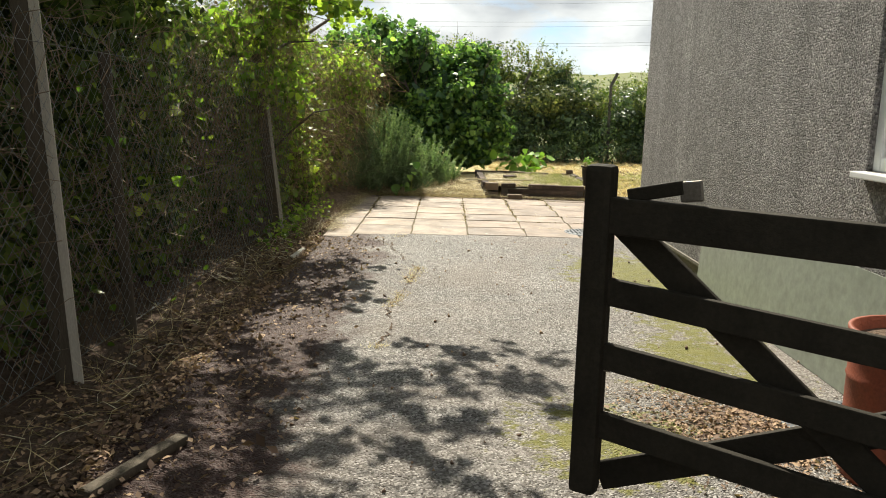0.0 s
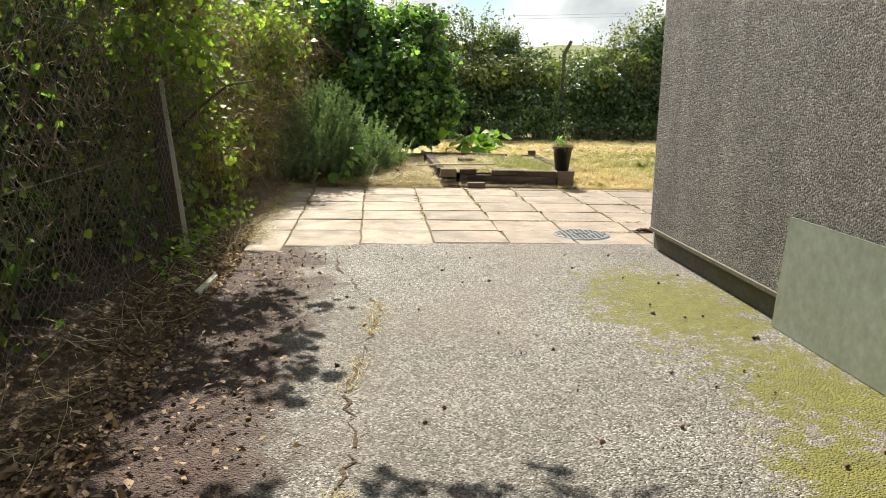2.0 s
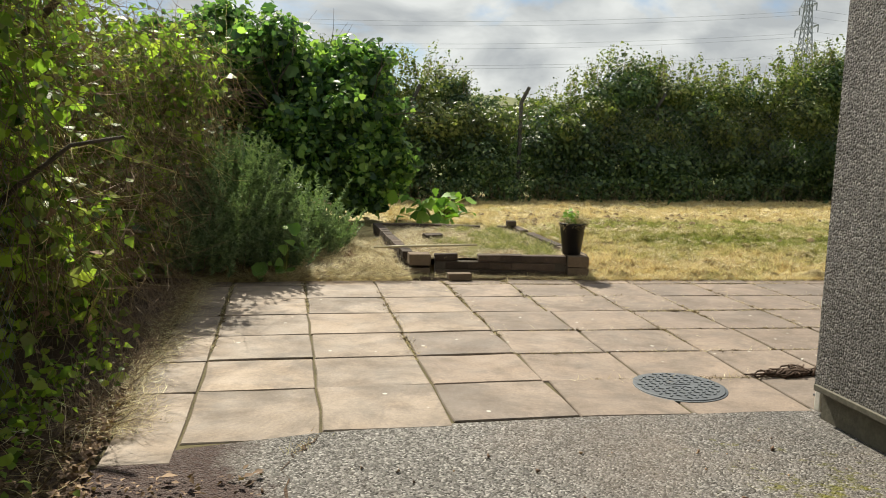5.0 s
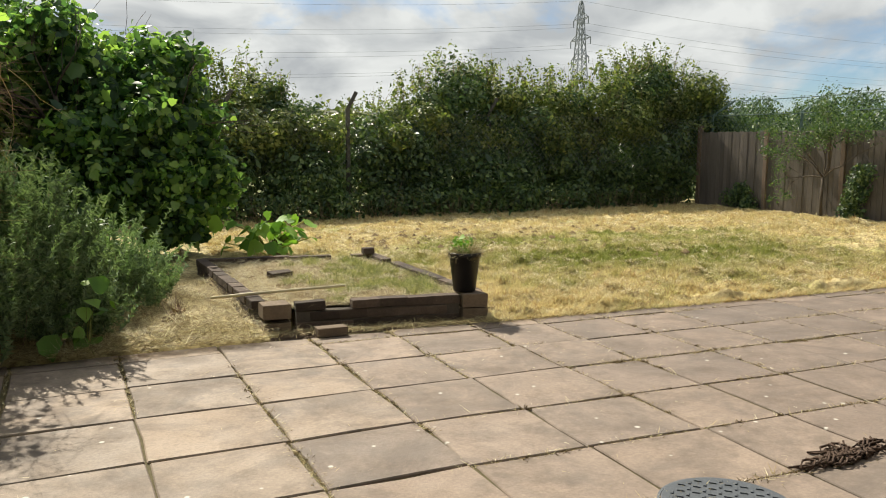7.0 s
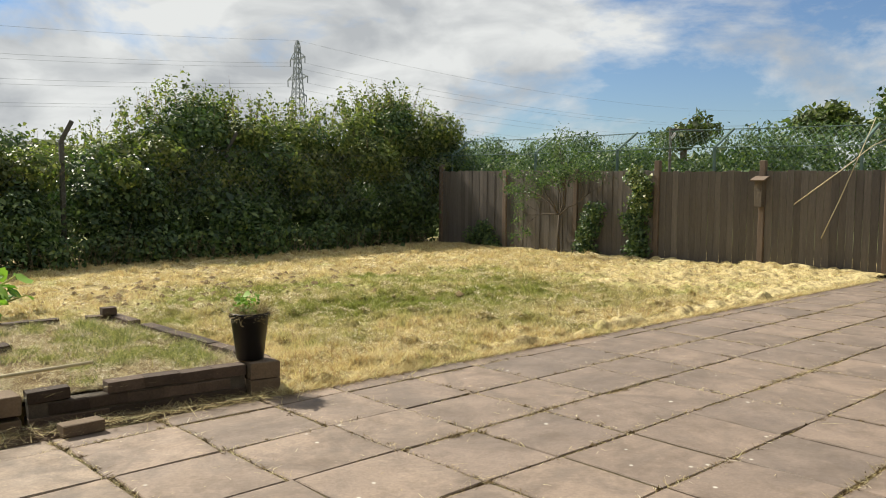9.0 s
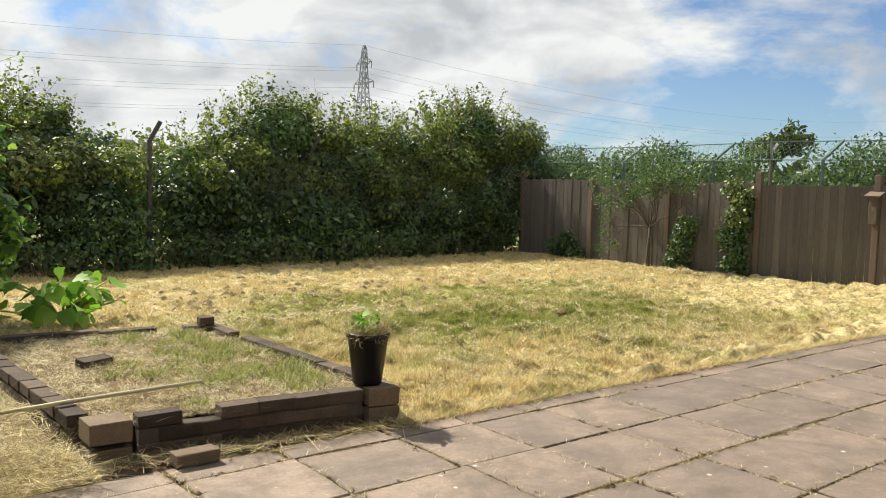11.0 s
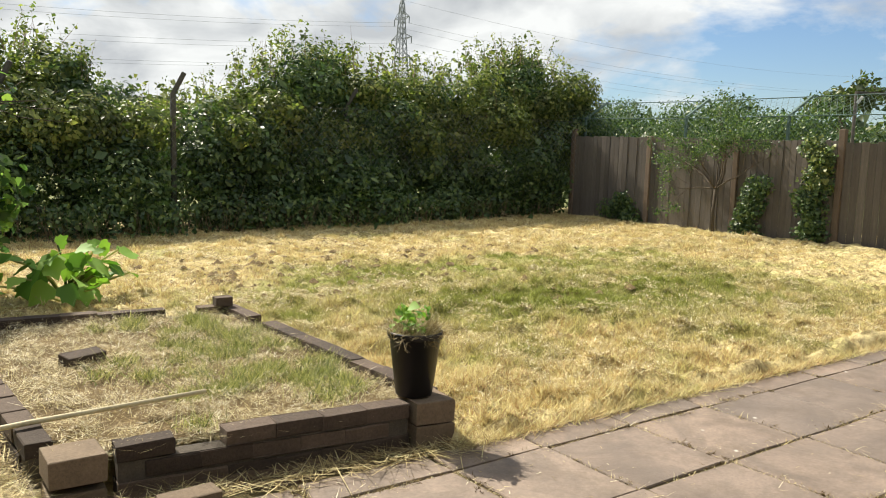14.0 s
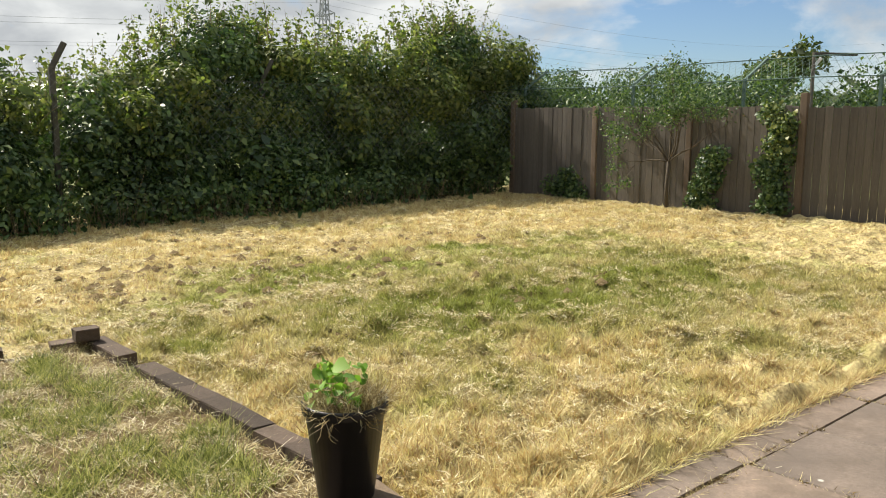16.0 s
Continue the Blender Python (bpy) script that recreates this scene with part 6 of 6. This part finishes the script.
def build_small_things():
    rng = np.random.default_rng(91)
    # brown clods and molehill crumbs thrown up on the lawn
    base = np.array([[0, 0, 1], [1, 0, 0.1], [0.3, 0.95, 0], [-0.8, 0.6, 0.1], [-0.8, -0.6, 0], [0.3, -0.95, 0.1]])
    tri = np.array([[0, 1, 2], [0, 2, 3], [0, 3, 4], [0, 4, 5], [0, 5, 1]])
    n = 420
    C = np.column_stack([rng.uniform(2.0, 8.5, n), 14.2 + 5.5 * rng.random(n)])
    C = C[np.sin(C[:, 0] * 1.3 + 1) + np.sin(C[:, 1] * 1.9) > -0.2]
    C = C[~in_bed(C) & (C[:, 0] > 2.5)]
    C = np.concatenate([C, np.column_stack([rng.uniform(2.6, 5.2, 120), rng.uniform(15.6, 18.4, 120)])])
    n = len(C)
    s = 0.022 + 0.050 * rng.random(n) ** 2.0
    V = np.column_stack([C, lawn_height(C[:, 0], C[:, 1]) + 0.004])[:, None, :] + s[:, None, None] * (base[None] * np.array([1, 1, 0.7]) + rng.normal(size=(n, 6, 3)) * 0.16)
    F = (np.arange(n) * 6)[:, None, None] + tri[None]
    tagged(soup("clods", V.reshape(-1, 3), F.reshape(-1, 3), "thatch"), "small brown clods of earth on the lawn", "clods", kind="stuff")
    # round inspection cover
    cv = empty("manhole_cover", (1.62, 9.06, 0), "round grey chequered inspection cover set in the slabs", "manhole cover")
    bm = bmesh.new()
    turned(bm, [(0.262, -0.02), (0.262, 0.004), (0.252, 0.006), (0.250, 0.002)], 48)
    part("frame", bm, "cover", cv, smooth=False)
    bm = bmesh.new()
    turned(bm, [(0.248, 0.0), (0.248, 0.009), (0.245, 0.010)], 48)
    lid = part("lid", bm, "cover", cv)
    bm = bmesh.new()
    box(bm, -0.075, 0.075, 0.012, 0.024, 0.0098, 0.013)
    box(bm, -0.045, 0.045, -0.022, -0.012, 0.0098, 0.013)
    part("label_plate", bm, "cover", lid, "raised cast lettering too worn to read")
    bm = bmesh.new()
    k = 0.042
    for i in range(-6, 7):
        for j in range(-6, 7):
            if math.hypot(i * k, j * k) < 0.225 and not (abs(j) < 1 and abs(i) < 3):
                box(bm, -0.014, 0.014, -0.005, 0.005, 0.0098, 0.0145, 0, pose(i * k, j * k, 0, 0, 0, 45 if (i + j) % 2 else -45))
    part("tread", bm, "cover", cv)
    # pole lying across the bed
    bm = bmesh.new()
    tube(bm, [(0.34, 13.03, 0.222), (0.66, 13.03, 0.232), (1.40, 13.02, 0.245)], [0.010, 0.012, 0.011], 8)
    tagged(link("pole", bm, "cane", smooth=True), "pale thin pole lying across the bed corner", "pole")
    # dead stump of a plant
    st = empty("dead_plant", (0.10, 13.05, 0.03), "withered brown plant stump in dry grass", "dead plant")
    n = 14
    B = np.tile([0.10, 13.05, 0.03], (n, 1)) + rng.normal(size=(n, 3)) * np.array([0.015, 0.015, 0])
    sprigs("stalk_cluster", rng, B, np.column_stack([rng.normal(size=(n, 2)) * 0.22, np.ones(n)]), 0.2, 0.006, "twig", st, wander=0.1)
    P = np.tile([0.10, 13.05, 0.1], (40, 1)) + rng.normal(size=(40, 3)) * np.array([0.04, 0.04, 0.04])
    leaves("dead_leaves", P, np.tile([0, -1, 0.3], (40, 1)), 0.05, "dead", rng, st, POINTED, 0.8)
    # a heap of old rope by the house corner
    bm = bmesh.new()
    for _ in range(13):
        c = Vector((2.47 + rng.normal() * 0.11, 9.19 + rng.normal() * 0.035, 0.0))
        ph, w = rng.uniform(0, 6.28), rng.uniform(0.03, 0.07)
        tube(bm, [(c.x + w * math.sin(0.95 * i + ph) * (1 + 0.4 * math.sin(0.23 * i)) + 0.004 * (i - 14), c.y + 0.6 * w * math.sin(1.37 * i + 2 * ph), 0.010 + 0.026 * (0.5 + 0.5 * math.sin(0.9 * i + ph))) for i in range(28)], 0.0055, 6)
    tagged(link("rope", bm, "rope", smooth=True), "tangled heap of old brown rope on the slabs", "rope")
    # floor drain at the house corner
    dg = empty("drain_grate", (2.37, 8.75, 0.004), "small grey slotted drain grate by the house corner", "drain grate")
    bm = bmesh.new()
    for q in ((-0.08, 0.08, -0.08, -0.068), (-0.08, 0.08, 0.068, 0.08), (-0.08, -0.068, -0.068, 0.068), (0.068, 0.08, -0.068, 0.068)):
        box(bm, *q, -0.002, 0.010)
    part("frame", bm, "cover", dg)
    for i in range(6):
        bm = bmesh.new()
        box(bm, -0.068, 0.068, -0.057 + i * 0.021, -0.048 + i * 0.021, -0.002, 0.008)
        part("bar", bm, "cover", dg)
    # two pale bent canes hanging over the boards
    for pts in ([(13.14, 13.37, 1.10), (13.24, 12.62, 1.71), (13.29, 12.24, 2.05), (13.36, 11.99, 2.18), (13.5, 11.6, 2.2)], [(13.20, 12.93, 0.55), (13.235, 12.69, 1.16), (13.28, 12.38, 2.02), (13.36, 12.23, 2.50)]):
        bm = bmesh.new()
        tube(bm, pts, [0.008, 0.008, 0.007, 0.006, 0.005][:len(pts)], 6)
        tagged(link("cane", bm, "cane", smooth=True), "pale bent cane hanging over the board fence", "cane", "canes on the fence")
    # pale lump of broken kerb on the verge
    bm = bmesh.new()
    beam(bm, (-1.32, 6.92, 0.025), (-1.29, 7.36, 0.028), 0.038, 0.035, 0.008)
    tagged(link("broken_batten", bm, "palewood"), "pale broken length of batten on the verge", "batten")
    bm = bmesh.new()
    beam(bm, (-1.20, 2.55, 0.02), (-1.02, 3.05, 0.022), 0.06, 0.04, 0.012)
    tagged(link("broken_batten", bm, "post"), "broken grey batten among dead leaves", "batten")


build_ground()
PATIO = build_surfaces()
build_house()
build_gate()
build_house_side()
build_planter()
build_pot()
POSTS = build_board_fence()
build_wire_fences()
build_back_hedge()
build_left_growth()
build_right_growth(POSTS)
build_distance()
build_small_things()
build_litter()
build_grass()
build_slabs(PATIO)
